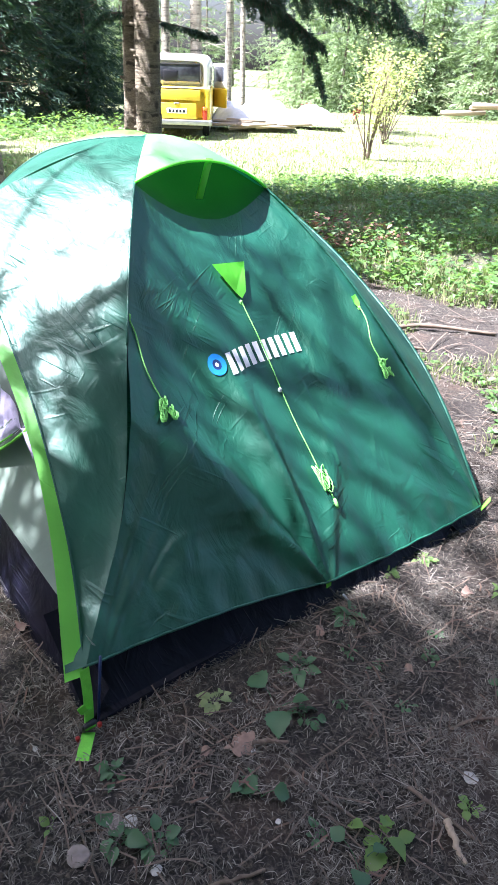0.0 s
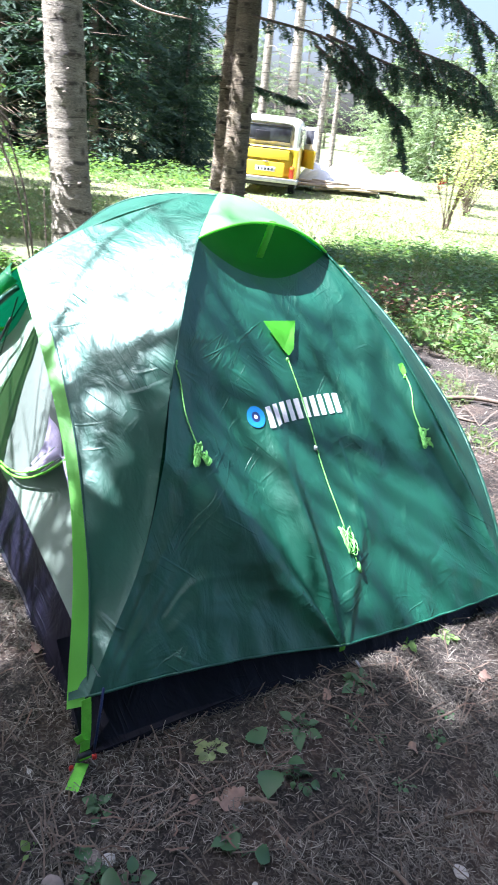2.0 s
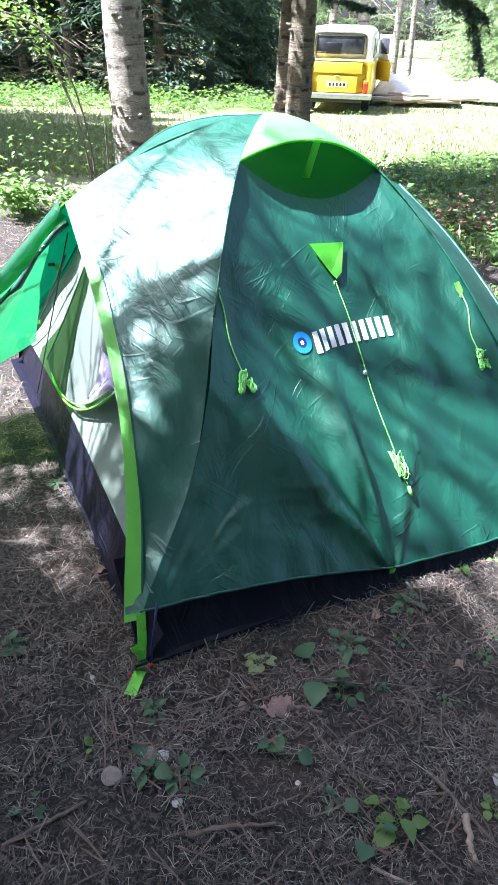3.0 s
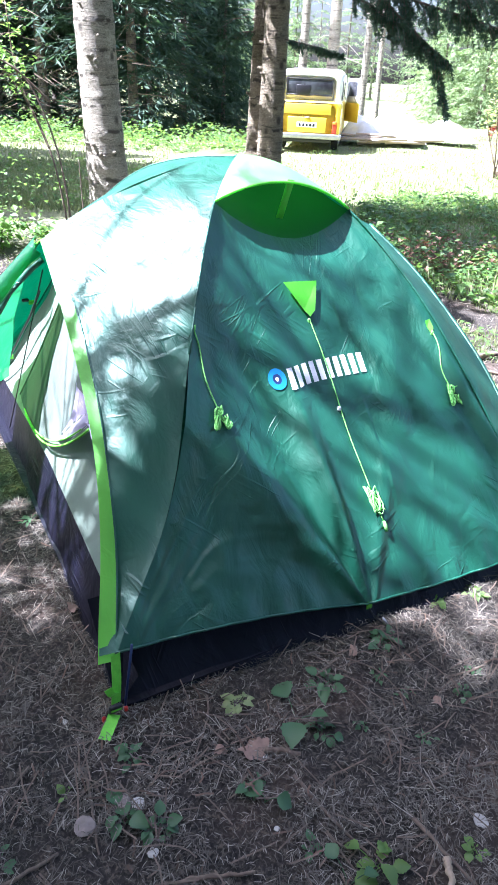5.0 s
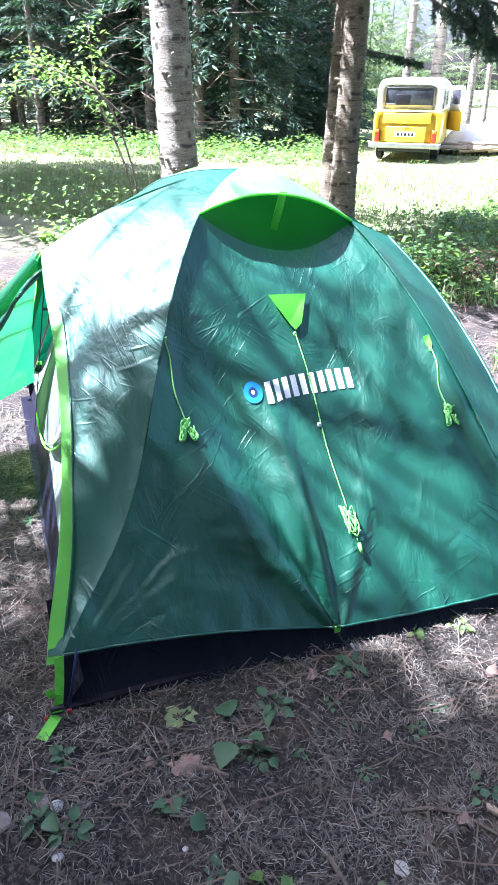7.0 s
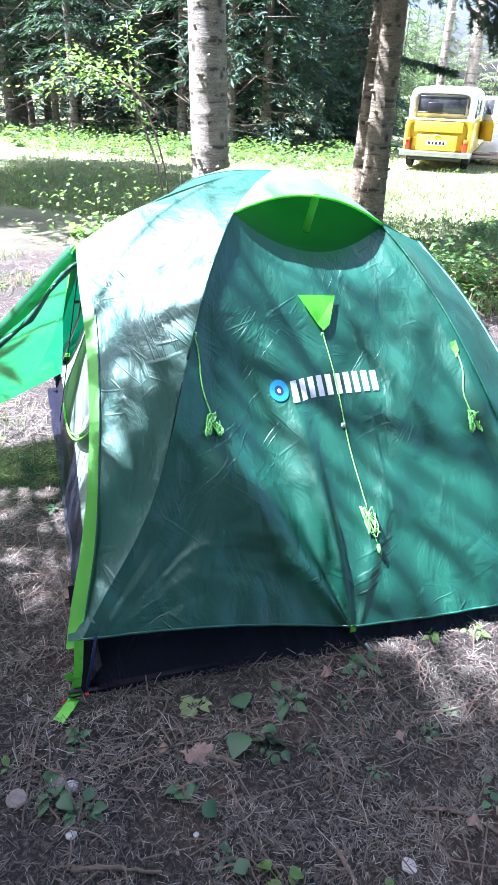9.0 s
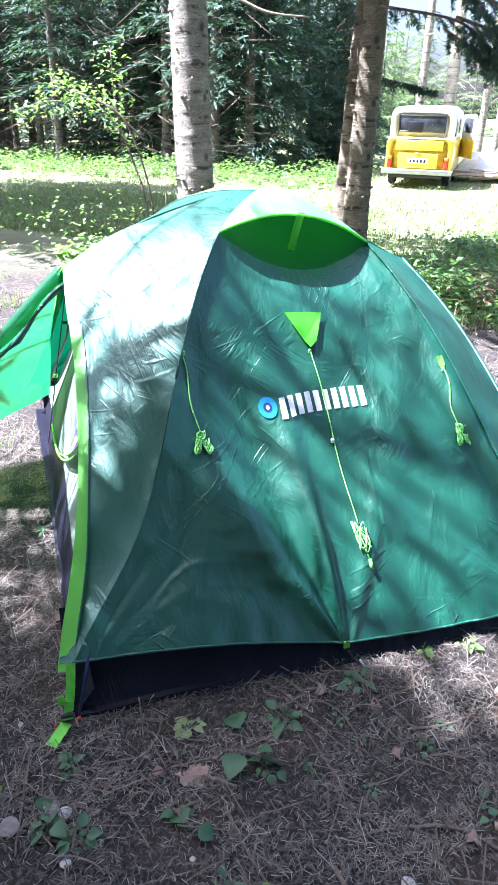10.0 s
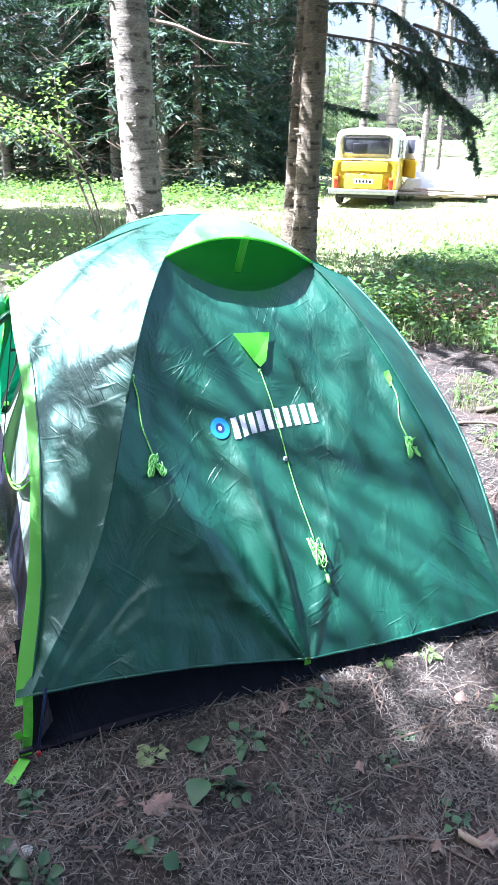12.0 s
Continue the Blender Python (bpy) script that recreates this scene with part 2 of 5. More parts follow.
CORD = plain("lime_cord", (0.3, 0.78, 0.2), (0.2, 0.6, 0.12), 0.6, 60, fine=500)
BLACKP = plain("black_plastic", (0.015, 0.015, 0.018), rough=0.35)
METAL = plain("steel", (0.6, 0.6, 0.62), rough=0.3, metal=1.0)
REDP = plain("red_plastic", (0.5, 0.03, 0.02), rough=0.4)
INKW = plain("white_print", (0.85, 0.85, 0.87), (0.8, 0.8, 0.82), 0.5)
INKB = plain("blue_print", (0.02, 0.22, 0.55), (0.015, 0.18, 0.5), 0.5)
INKD = plain("dark_blue_print", (0.01, 0.03, 0.12), rough=0.5)
BARK1 = bark_mat("grey_bark", (0.54, 0.49, 0.38), (0.21, 0.185, 0.13))
BARK2 = bark_mat("brown_bark", (0.36, 0.3, 0.2), (0.14, 0.11, 0.07))
BARKF = bark_mat("dark_far_bark", (0.26, 0.22, 0.18), (0.12, 0.1, 0.08))
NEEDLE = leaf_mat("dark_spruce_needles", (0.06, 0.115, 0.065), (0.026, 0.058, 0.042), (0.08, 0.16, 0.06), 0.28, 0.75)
# paler needle colour, shared by the young and the far spruces
NEEDLE2 = leaf_mat("pale_spruce_needles", (0.24, 0.32, 0.14), (0.1, 0.17, 0.08), (0.2, 0.3, 0.08), 0.3, 0.5)
BROAD = leaf_mat("broad_leaves", (0.11, 0.2, 0.05), (0.05, 0.11, 0.035), (0.22, 0.4, 0.06), 0.35, 0.45)
BRIGHT = leaf_mat("bright_leaves", (0.17, 0.28, 0.075), (0.085, 0.17, 0.04), (0.24, 0.44, 0.07), 0.4, 0.45)
GRASS = leaf_mat("meadow_grass", (0.36, 0.36, 0.18), (0.1, 0.15, 0.055), (0.28, 0.36, 0.11), 0.35, 0.5)
LITTER = leaf_mat("dry_needles", (0.4, 0.365, 0.3), (0.008, 0.0075, 0.006), (0.2, 0.12, 0.06), 0.08, 0.75)
LITTER.node_tree.nodes["Color Ramp"].color_ramp.elements.new(0.7).color = (0.058, 0.051, 0.04, 1)
TWIG = plain("dead_twig", (0.2, 0.15, 0.11), (0.1, 0.075, 0.055), 0.85, 30, relief=0.002, fine=120)
PALEWOOD = plain("pale_wood", (0.42, 0.34, 0.25), (0.3, 0.23, 0.16), 0.8, 30, relief=0.002, fine=120)
DEADLEAF = plain("dead_leaf", (0.3, 0.2, 0.15), (0.2, 0.13, 0.1), 0.75, 30, relief=0.002)
STONE = plain("pale_stone", (0.6, 0.58, 0.54), (0.4, 0.38, 0.35), 0.8, 20, relief=0.003)
ROCK = plain("brown_stone", (0.3, 0.25, 0.22), (0.18, 0.15, 0.13), 0.8, 20, relief=0.003)
REDLEAF = leaf_mat("red_petals", (0.4, 0.012, 0.02), (0.25, 0.01, 0.015), (0.4, 0.02, 0.02), 0.25)
YELLOW = plain("van_yellow_paint", (0.85, 0.62, 0.04), (0.8, 0.56, 0.035), 0.3, 3)
WHITEV = plain("van_white_paint", (0.82, 0.81, 0.77), (0.76, 0.75, 0.71), 0.35, 3)
RUBBER = plain("tyre_rubber", (0.02, 0.02, 0.02), rough=0.8)
CHROME = plain("bumper_metal", (0.5, 0.5, 0.5), (0.35, 0.35, 0.35), 0.35, 8, metal=0.8)
LAMPRED = plain("red_lens", (0.5, 0.05, 0.02), rough=0.25)
TARP = plain("white_tarpaulin", (0.75, 0.76, 0.78), (0.55, 0.57, 0.6), 0.6, 3, relief=0.02, fine=9)


def glass_mat():
    m, t, p = shader("dark_window_glass")
    p.inputs["Base Color"].default_value = (0.03, 0.035, 0.04, 1)
    p.inputs["Roughness"].default_value = 0.06
    t.links.new(ramp(t, noise_tex(t, coords(t), 2.0, 3), [(0.4, (0.02, 0.02, 0.025)), (0.7, (0.09, 0.1, 0.11))]), p.inputs["Base Color"])
    return m


GLASS = glass_mat()


def ground_mat():
    """Needle litter round the tent, grass on the meadow, bare trodden earth between."""
    m, t, p = shader("forest_ground")
    v = coords(t, 1.0)
    pos = t.nodes.new("ShaderNodeSeparateXYZ")
    t.links.new(v, pos.inputs[0])
    fine = noise_tex(t, v, 90.0, 6, 0.7, 0.4)
    mid = noise_tex(t, v, 9.0, 6, 0.65)
    big = noise_tex(t, v, 0.7, 4)
    litter = ramp(t, fine, [(0.34, (0.008, 0.006, 0.005)), (0.5, (0.034, 0.028, 0.022)), (0.68, (0.17, 0.135, 0.1))])
    litter = mix(t, ramp(t, mid, [(0.35, (0.0,) * 3), (0.7, (0.6,) * 3)]), litter, (0.022, 0.018, 0.014))
    litter = mix(t, ramp(t, noise_tex(t, v, 2.6, 4), [(0.5, (0.0,) * 3), (0.66, (0.3,) * 3)]), litter, (0.13, 0.08, 0.052))
    grass = ramp(t, fine, [(0.3, (0.06, 0.09, 0.03)), (0.6, (0.2, 0.23, 0.1)), (0.8, (0.36, 0.36, 0.2))])
    grass = mix(t, ramp(t, mid, [(0.4, (0.0,) * 3), (0.7, (0.6,) * 3)]), grass, (0.26, 0.23, 0.13))
    # grass beyond about six metres, with a ragged border
    far = t.nodes.new("ShaderNodeMath")
    far.operation = "MULTIPLY_ADD"
    t.links.new(big, far.inputs[0])
    far.inputs[1].default_value = 5.0
    t.links.new(pos.outputs["Y"], far.inputs[2])
    edge = t.nodes.new("ShaderNodeMapRange")
    edge.inputs["From Min"].default_value, edge.inputs["From Max"].default_value = 6.6, 9.2
    t.links.new(far.outputs[0], edge.inputs["Value"])
    col = mix(t, edge.outputs["Result"], litter, grass)
    t.links.new(col, p.inputs["Base Color"])
    p.inputs["Roughness"].default_value = 0.95
    h = mix(t, 0.5, fine, mid)
    bump(t, h, 1.0, 0.02, p.inputs["Normal"])
    return m


EARTH = ground_mat()

# ---- ground: one sheet, finer near the camera ----
def ground_z(x, y):
    d = math.hypot(x - 0.5, y + 0.2)
    w = min(1.0, max(0.0, (d - 1.6) / 3))
    z = 0.05 * noise.noise((x * 0.35, y * 0.35, 3.0)) * w + 0.008 * noise.noise((x * 5, y * 5, 1.0))
    z += 0.007 * noise.noise((x * 17, y * 17, 8.0))
    z -= 0.17 * min(1.0, max(0.0, (y - 8) / 8)) if y > 8 else 0.0
    return z - 0.004


def warped(n, lim, core):
    s = np.linspace(-1, 1, n)
    return np.sign(s) * (np.abs(s) * core + (lim - core) * np.abs(s) ** 5)


gx, gy = warped(230, 400, 6.0) + 0.4, warped(230, 400, 6.0) + 0.6
gv = [(x, y, ground_z(x, y)) for y in gy for x in gx]
n_x = len(gx)
gf = [(j * n_x + i, j * n_x + i + 1, (j + 1) * n_x + i + 1, (j + 1) * n_x + i) for j in range(len(gy) - 1) for i in range(n_x - 1)]
tagged(obj("ground", mesh_of("ground", gv, gf, EARTH)), "forest floor of brown needle litter turning to sunlit grass", "ground", kind="structure")

# ---- the tent: u along its near end, v to its far end ----
TM = Matrix(((0.770, -0.638, 0, 0.707), (0.638, 0.770, 0, 0.315), (0, 0, 1, 0), (0, 0, 0, 1)))
tent = holder("dome_tent", "green dome tent with lime trim and open porch", "tent", TM)
LEN = 2.36                                              # far end mirrors the near end
POLE_L = [(-0.84, 0.05, 0.175), (-0.59, 0.26, 0.47), (-0.425, 0.49, 0.83), (-0.315, 0.64, 1.06), (-0.19, 0.81, 1.215), (-0.06, 0.98, 1.285), (0.09, 1.19, 1.315)]
MID = [(0.0, -0.01, 0.072), (0.07, 0.25, 0.43), (0.085, 0.55, 0.79), (0.09, 0.71, 0.99), (0.12, 0.83, 1.075)]
POLE_R = [(0.78, -0.06, 0.085), (0.70, 0.22, 0.46), (0.605, 0.50, 0.785), (0.52, 0.71, 0.99), (0.42, 0.89, 1.15), (0.28, 1.03, 1.255), (0.09, 1.19, 1.315)]
HOOP_L = [(-0.882, 0.09, 0.14), (-0.797, 0.285, 0.375), (-0.74, 0.5, 0.60), (-0.707, 0.775, 0.80), (-0.70, 0.985, 0.96), (-0.685, 1.18, 1.05)]
HOOP_R = [(0.82, -0.03, 0.08), (0.86, 0.22, 0.36), (0.885, 0.46, 0.56), (0.88, 0.72, 0.73), (0.84, 0.95, 0.88), (0.77, 1.18, 1.02)]


def flip(p):
    return Vector((p[0], LEN - p[1], p[2]))


def sheet(name, rows, material, parent, label="", lift=None):
    """A cloth panel from rows of points."""
    nv = len(rows[0])
    v = [p for r in rows for p in r]
    f = [(j * nv + i, j * nv + i + 1, (j + 1) * nv + i + 1, (j + 1) * nv + i) for j in range(len(rows) - 1) for i in range(nv - 1)]
    return obj(name, mesh_of(name, v, f, material), parent, label)


def loft(a, b, cols, sag=0.0, out=(0, 0, 0), puck=0.006, seed=0.0):
    rows = []
    for i, (p, q) in enumerate(zip(a, b)):
        row = []
        for k in range(cols + 1):
            s = k / cols
            w = p.lerp(q, s) + Vector(out) * (4 * s * (1 - s) * sag)
            n = noise.noise((w.x * 4 + seed, w.y * 4, w.z * 4)) * puck * min(1, 6 * s * (1 - s) + 0.1)
            row.append(w + Vector(out) * n)
        rows.append(row)
    return rows


# pressed creases of the near end, as (u, height) lines and how far they stand out
CREASES = (([(-0.58, 0.27), (-0.53, 0.31), (-0.47, 0.338), (-0.40, 0.335), (-0.32, 0.325), (-0.25, 0.30)], 0.0028), ([(-0.43, 0.275), (-0.36, 0.268), (-0.30, 0.25), (-0.25, 0.215)], 0.0026),
           ([(-0.36, 0.64), (-0.31, 0.53), (-0.27, 0.42), (-0.22, 0.30), (-0.14, 0.2)], 0.003), ([(-0.62, 0.25), (-0.6, 0.17), (-0.585, 0.12)], 0.003), ([(-0.3, 0.56), (-0.2, 0.44), (-0.13, 0.3)], -0.003),
           ([(0.22, 0.62), (0.32, 0.72)], 0.002), ([(0.24, 0.53), (0.36, 0.64)], 0.002), ([(0.36, 0.3), (0.42, 0.42)], 0.002), ([(0.44, 0.22), (0.6, 0.3)], -0.0025))


def face_point(s, r):
    """Near-end panel: s from -1 at one pole to 1 at the other, r from the hem to the vent."""
    k = min(int(r * 40), 39)
    g = r * 40 - k
    a = FL[k].lerp(FL[k + 1], g)
    c = FC[k].lerp(FC[k + 1], g)
    b = FR[k].lerp(FR[k + 1], g)
    p = a * (s * (s - 1) / 2) + c * (1 - s * s) + b * (s * (s + 1) / 2)
    # folds that run from the pulled-down middle of the hem, and gathers at the hem
    fold = 0.0
    if r < 0.62:
        ang = math.atan2(p.x, max(0.02, p.z - 0.04))
        amp = math.exp(-((r - 0.2) / 0.24) ** 2)
        fold += 0.05 * amp * math.exp(-((ang + 0.62) / 0.16) ** 2)
        fold -= 0.032 * amp * math.exp(-((ang + 0.34) / 0.12) ** 2)
        fold += 0.034 * amp * math.exp(-((ang + 0.12) / 0.08) ** 2)
        fold += 0.016 * amp * math.exp(-((ang - 0.5) / 0.15) ** 2)
    if p.x > 0.2 and r < 0.75:
        turn = math.atan2(0.80 - p.x, max(0.02, p.z - 0.05))
        amp = math.exp(-((r - 0.3) / 0.26) ** 2)
        for at, wide, high in ((0.20, 0.05, -0.02), (0.31, 0.045, 0.014), (0.40, 0.03, -0.008), (0.62, 0.05, 0.008), (0.9, 0.07, -0.008), (1.1, 0.06, 0.008)):
            fold += high * amp * math.exp(-((turn - at) / wide) ** 2)
    if p.x < -0.15 and p.z < 0.85:                       # pleats that gather at the near corner
        turn, away = math.atan2(p.x + 0.87, max(0.02, p.z - 0.1)), math.hypot(p.x + 0.86, p.z - 0.13)
        amp = math.exp(-((away - 0.3) / 0.2) ** 2)
        for at, wide, high in ((0.78, 0.04, -0.008), (0.88, 0.035, 0.005), (0.99, 0.04, -0.004), (1.14, 0.04, 0.003), (1.3, 0.035, -0.003)):
            fold += high * amp * math.exp(-((turn - at) / wide) ** 2)
    for line, high in CREASES:
        for (ax, az), (bx, bz) in zip(line, line[1:]):
            lx, lz = bx - ax, bz - az
            g = ((p.x - ax) * lx + (p.z - az) * lz) / (lx * lx + lz * lz)
            if 0 <= g < 1:
                fold += high * math.exp(-((((p.x - ax) * lz - (p.z - az) * lx) / math.hypot(lx, lz)) / 0.007) ** 2)
    edge = math.exp(-((s + 0.82) / 0.1) ** 2) * math.exp(-((r - 0.25) / 0.22) ** 2)
    fold -= 0.02 * edge
    low = math.exp(-((r - 0.16) / 0.14) ** 2) * math.exp(-((s + 0.42) / 0.3) ** 2)
    fold += 0.011 * low * (1 - abs(noise.noise((p.x * 5 + p.z * 3, p.z * 9, 6.1))) * 2)
    fold += 0.009 * noise.noise((p.x * 5 + p.z * 2, p.z * 3, 4.2)) + 0.004 * noise.noise((p.x * 16 + p.z * 7, p.z * 9, 2.0))
    fold += 0.004 * math.sin(p.x * 55 + 3 * noise.noise((p.x * 3, 0, 1))) * math.exp(-(r / 0.07) ** 2)
    if p.x < 0:                                          # the hem arches between its tie and the corner
        p.z += 0.04 * math.sin(math.pi * min(1.0, -p.x / 0.84)) * math.exp(-(r / 0.1) ** 2)
    # short packing creases, pressed into the cloth
    for kx, kz, ph in ((13, 7, 1.0), (-9, 12, 4.0), (4, 17, 7.0)):
        w = noise.noise((p.x * kx * 0.22 + p.z * kz * 0.22, p.z * 1.1, ph))
        fold += 0.0008 * math.exp(-(w / 0.02) ** 2) * (0.5 + 0.5 * noise.noise((p.x * 4, p.z * 4, ph)))
    return p + Vector((0, -0.8, 0.6)) * fold


FL, FC, FR = spline(POLE_L[:5], 10), spline(MID, 10), spline(POLE_R[:5], 10)
NS, NR = 220, 190
near_rows = [[face_point(-1 + 2 * i / NS, j / NR) for i in range(NS + 1)] for j in range(NR + 1)]
sheet("near_end_panel", near_rows, FLY, tent, "dark green coated end panel with creases")
sheet("far_end_panel", [[flip(p) for p in r] for r in near_rows[::10]], FLY, tent)
pl, pr = spline(POLE_L, 8), spline(POLE_R, 8)
hl, hr = spline(HOOP_L, 8), spline(HOOP_R, 8)


def resampled(line, n):
    out = []
    for i in range(n):
        g = i * (len(line) - 1) / (n - 1)
        k = min(int(g), len(line) - 2)
        out.append(line[k].lerp(line[k + 1], g - k))
    return out


hl, hr = resampled(hl, len(pl)), resampled(hr, len(pr))


def ridged(rows):
    """Lifts the panel towards the ridge between the hoop and the crossing of the poles."""
    n = len(rows) - 1
    for j, r in enumerate(rows):
        m = len(r) - 1
        for i, p in enumerate(r):
            s = i / m
            p.z += 0.055 * 4 * s * (1 - s) * (j / n) ** 2.5
    return rows


OUTL, OUTR = Vector((-0.35, -0.55, 0.75)), Vector((0.5, -0.5, 0.7))
sheet("porch_side_panel", ridged(loft(hl, pl, 22, 0.0, OUTL, 0.012, 3)), FLY, tent, "sunlit green side panel with branch shadows")
sheet("porch_side_panel", [[flip(p) for p in r] for r in ridged(loft(hl, pl, 22, 0.0, OUTL, 0.0, 5))], FLY, tent)
sheet("rear_side_panel", loft(pr, hr, 16, 0.0, OUTR, 0.012, 7), FLY, tent)
sheet("rear_side_panel", [[flip(p) for p in r] for r in loft(pr, hr, 12, 0.0, OUTR, 0.012, 9)], FLY, tent)
# closed rear door, from the rear hoop down to the ground
rear_arch = hr + [flip(p) for p in reversed(hr[:-1])]
rear_foot = [Vector((0.84 + 0.58 * math.sin(math.pi * i / (len(rear_arch) - 1)), -0.02 + (LEN + 0.02) * i / (len(rear_arch) - 1), 0.05)) for i in range(len(rear_arch))]
sheet("rear_door", loft(rear_arch, rear_foot, 14, 0.0, (1, 0, 0.3), 0.014, 11), FLY, tent)
# raised seams over the poles
for nm, line in (("pole_seam", pl[16:]), ("pole_seam", pr[4:]), ("pole_seam", [flip(p) for p in pl[8:]]), ("pole_seam", [flip(p) for p in pr[8:]])):
    tube_part(nm, [p + Vector((0, -0.001, 0.001)) for p in line], 0.0045, FLY, tent)
for line in (hr,):
    tube_part("hoop_seam", line + [flip(p) for p in reversed(line[:-1])], 0.008, FLY, tent)

# vent hood at the top of the near end
def arc3(a, m, b, n):
    out = []
    for i in range(n + 1):
        s = -1 + 2 * i / n
        out.append(a * (s * (s - 1) / 2) + m * (1 - s * s) + b * (s * (s + 1) / 2))
    return out


HOOD_MID, PEAK = Vector((0.11, 0.835, 1.262)), Vector((0.09, 1.19, 1.315))
hood_rows = []
for k in range(17):
    g = k / 16
    m = HOOD_MID.lerp(PEAK, g) + Vector((0, 0, 0.03 * math.sin(math.pi * g)))
    hood_rows.append(arc3(pl[32 + k], m, pr[32 + k], 24))
sheet("vent_hood", [[p + Vector((0, -0.002, 0.004)) for p in r] for r in hood_rows], HOOD, tent, "lime green vent hood")
tube_part("hood_binding", [p + Vector((0, -0.003, 0.004)) for p in hood_rows[0]], 0.005, LIME, tent)
back_rows = [resampled(near_rows[-1], 25)]
for k in range(1, 9):
    g = k / 8
    i = 32 + round(10 * g)
    m = Vector((0.12, 0.83, 1.075)).lerp(Vector((0.1, 1.0, 1.265)), g) + Vector((0, 0.09 * math.sin(math.pi * g), -0.015))
    back_rows.append(arc3(pl[i] + Vector((0.01, 0.01, -0.015 * g)), m, pr[i] + Vector((-0.01, 0.01, -0.015 * g)), 24))
sheet("vent_lining", back_rows, POCKET, tent, "green lining of the open vent")
sheet("far_vent_hood", [[flip(p) for p in r] for r in hood_rows], LIME, tent)
part("vent_strut", box_bm(0.03, 0.006, 0.14, (0, 0, 0), 0.002, 1, look((0.115, 0.86, 1.205), (0.135, 0.02, 1.0)) @ pose(0, 0, 0, 90, 0, 0) @ pose(0, 0, 0, 0, 8, 0)), LIME, tent, "flat lime strut that props the vent open")

# lime trim along the open porch arch
arch = hl + [flip(p) for p in reversed(hl[:-1])]
parch = pl + [flip(p) for p in reversed(pl[:-1])]
trim_rows = []
for p, q in zip(arch, parch):
    d = (q - p).normalized() if (q - p).length > 0.02 else Vector((1, 0, 0))
    o = Vector((-0.3, -0.5 if p.y < 1.2 else 0.5, 0.5)) * (0.006 + 0.016 * max(0.0, 1 - p.z / 0.45))
    wd = 0.047 + 0.018 * max(0.0, 1 - p.z / 0.6)
    trim_rows.append([p - d * 0.003 + o, p + d * wd * 0.5 + o * 1.2, p + d * wd + o])
for i, r in enumerate(trim_rows[:3]):
    for p in r:
        p.z -= 0.01 * (3 - i)
sheet("arch_trim", trim_rows, LIME, tent, "lime green trim along the porch opening")
tube_part("trim_piping", [r[2] for r in trim_rows], 0.003, FLY, tent)
# hem binding and the small loop in its middle
tube_part("hem_binding", [p + Vector((0, -0.002, 0)) for p in near_rows[0]], 0.004, FLY, tent)
part("hem_loop", box_bm(0.022, 0.006, 0.03, (0.0, -0.012, 0.062), 0.002, 1), WEB, tent, "lime webbing loop at the hem")

# groundsheet tub: front wall, porch wall, far and rear walls
def wall_rows(a, b, h, lean, n=30, sag=0.0, puck=0.01, rise=1.0):
    rows = []
    for j in range(7):
        g = j / 6
        row = []
        for i in range(n + 1):
            p = Vector(a).lerp(Vector(b), i / n)
            w = p + Vector(lean) * g + Vector((0, 0, h * (rise + (1 - rise) * min(1, 5 * i / n)) * g - 0.006))
            w += Vector(lean).normalized() * (puck * noise.noise((w.x * 6, w.y * 6, w.z * 7)) - sag * math.sin(math.pi * g))
            row.append(w)
        rows.append(row)
    return rows


sheet("groundsheet_wall", wall_rows((-0.862, 0.008, 0), (0.775, -0.075, 0), 0.22, (0, 0.24, 0), 60, 0.0, 0.014), TUB, tent, "navy waterproof groundsheet wall")
sheet("groundsheet_wall", wall_rows((-0.862, 0.02, 0), (-0.79, 2.33, 0), 0.24, (0.07, 0, 0), 50, 0.0, 0.014, 0.4), TUB, tent, "navy waterproof groundsheet wall")
sheet("groundsheet_wall", wall_rows((-0.79, 2.33, 0), (0.775, 2.36, 0), 0.2, (0, -0.08, 0)), TUB, tent)
sheet("groundsheet_wall", wall_rows((0.775, -0.075, 0), (0.775, 2.36, 0), 0.12, (-0.12, 0, 0), 30, 0, 0.01, 0.2), TUB, tent)
part("groundsheet", box_bm(1.62, 2.3, 0.006, (-0.03, 1.15, 0.012), 0.002, 1), TUB, tent, "navy groundsheet floor")

# inner tent seen through the porch: pale wall, mesh door, lime zip
inner_top = [p + Vector((0.10, 0.05, -0.06)) for p in hl] + [flip(p) + Vector((0.10, -0.05, -0.06)) for p in reversed(hl[:-1])]
inner_foot = []
for i, p in enumerate(inner_top):
    v = 0.06 + (2.27 - 0.06) * i / (len(inner_top) - 1)
    inner_foot.append(Vector((-0.815 + 0.05 * min(1, v / 1.1), v, 0.225)))
inner_rows = loft(inner_foot, inner_top, 16, -0.02, (-1, 0, 0.2), 0.012, 2)
sheet("inner_wall", inner_rows, INNER, tent, "pale inner tent wall")



def inner_at(v, z, off=0.006):
    """A place on the inner wall facing the porch."""
    return Vector((-0.795 + 0.29 * (z - 0.225) - off, v + 0.1, z))


def zip_z(v):
    return 0.30 + 0.30 * ((v - 1.12) / 0.62) ** 2 * (1.0 if v < 1.12 else 0.6)


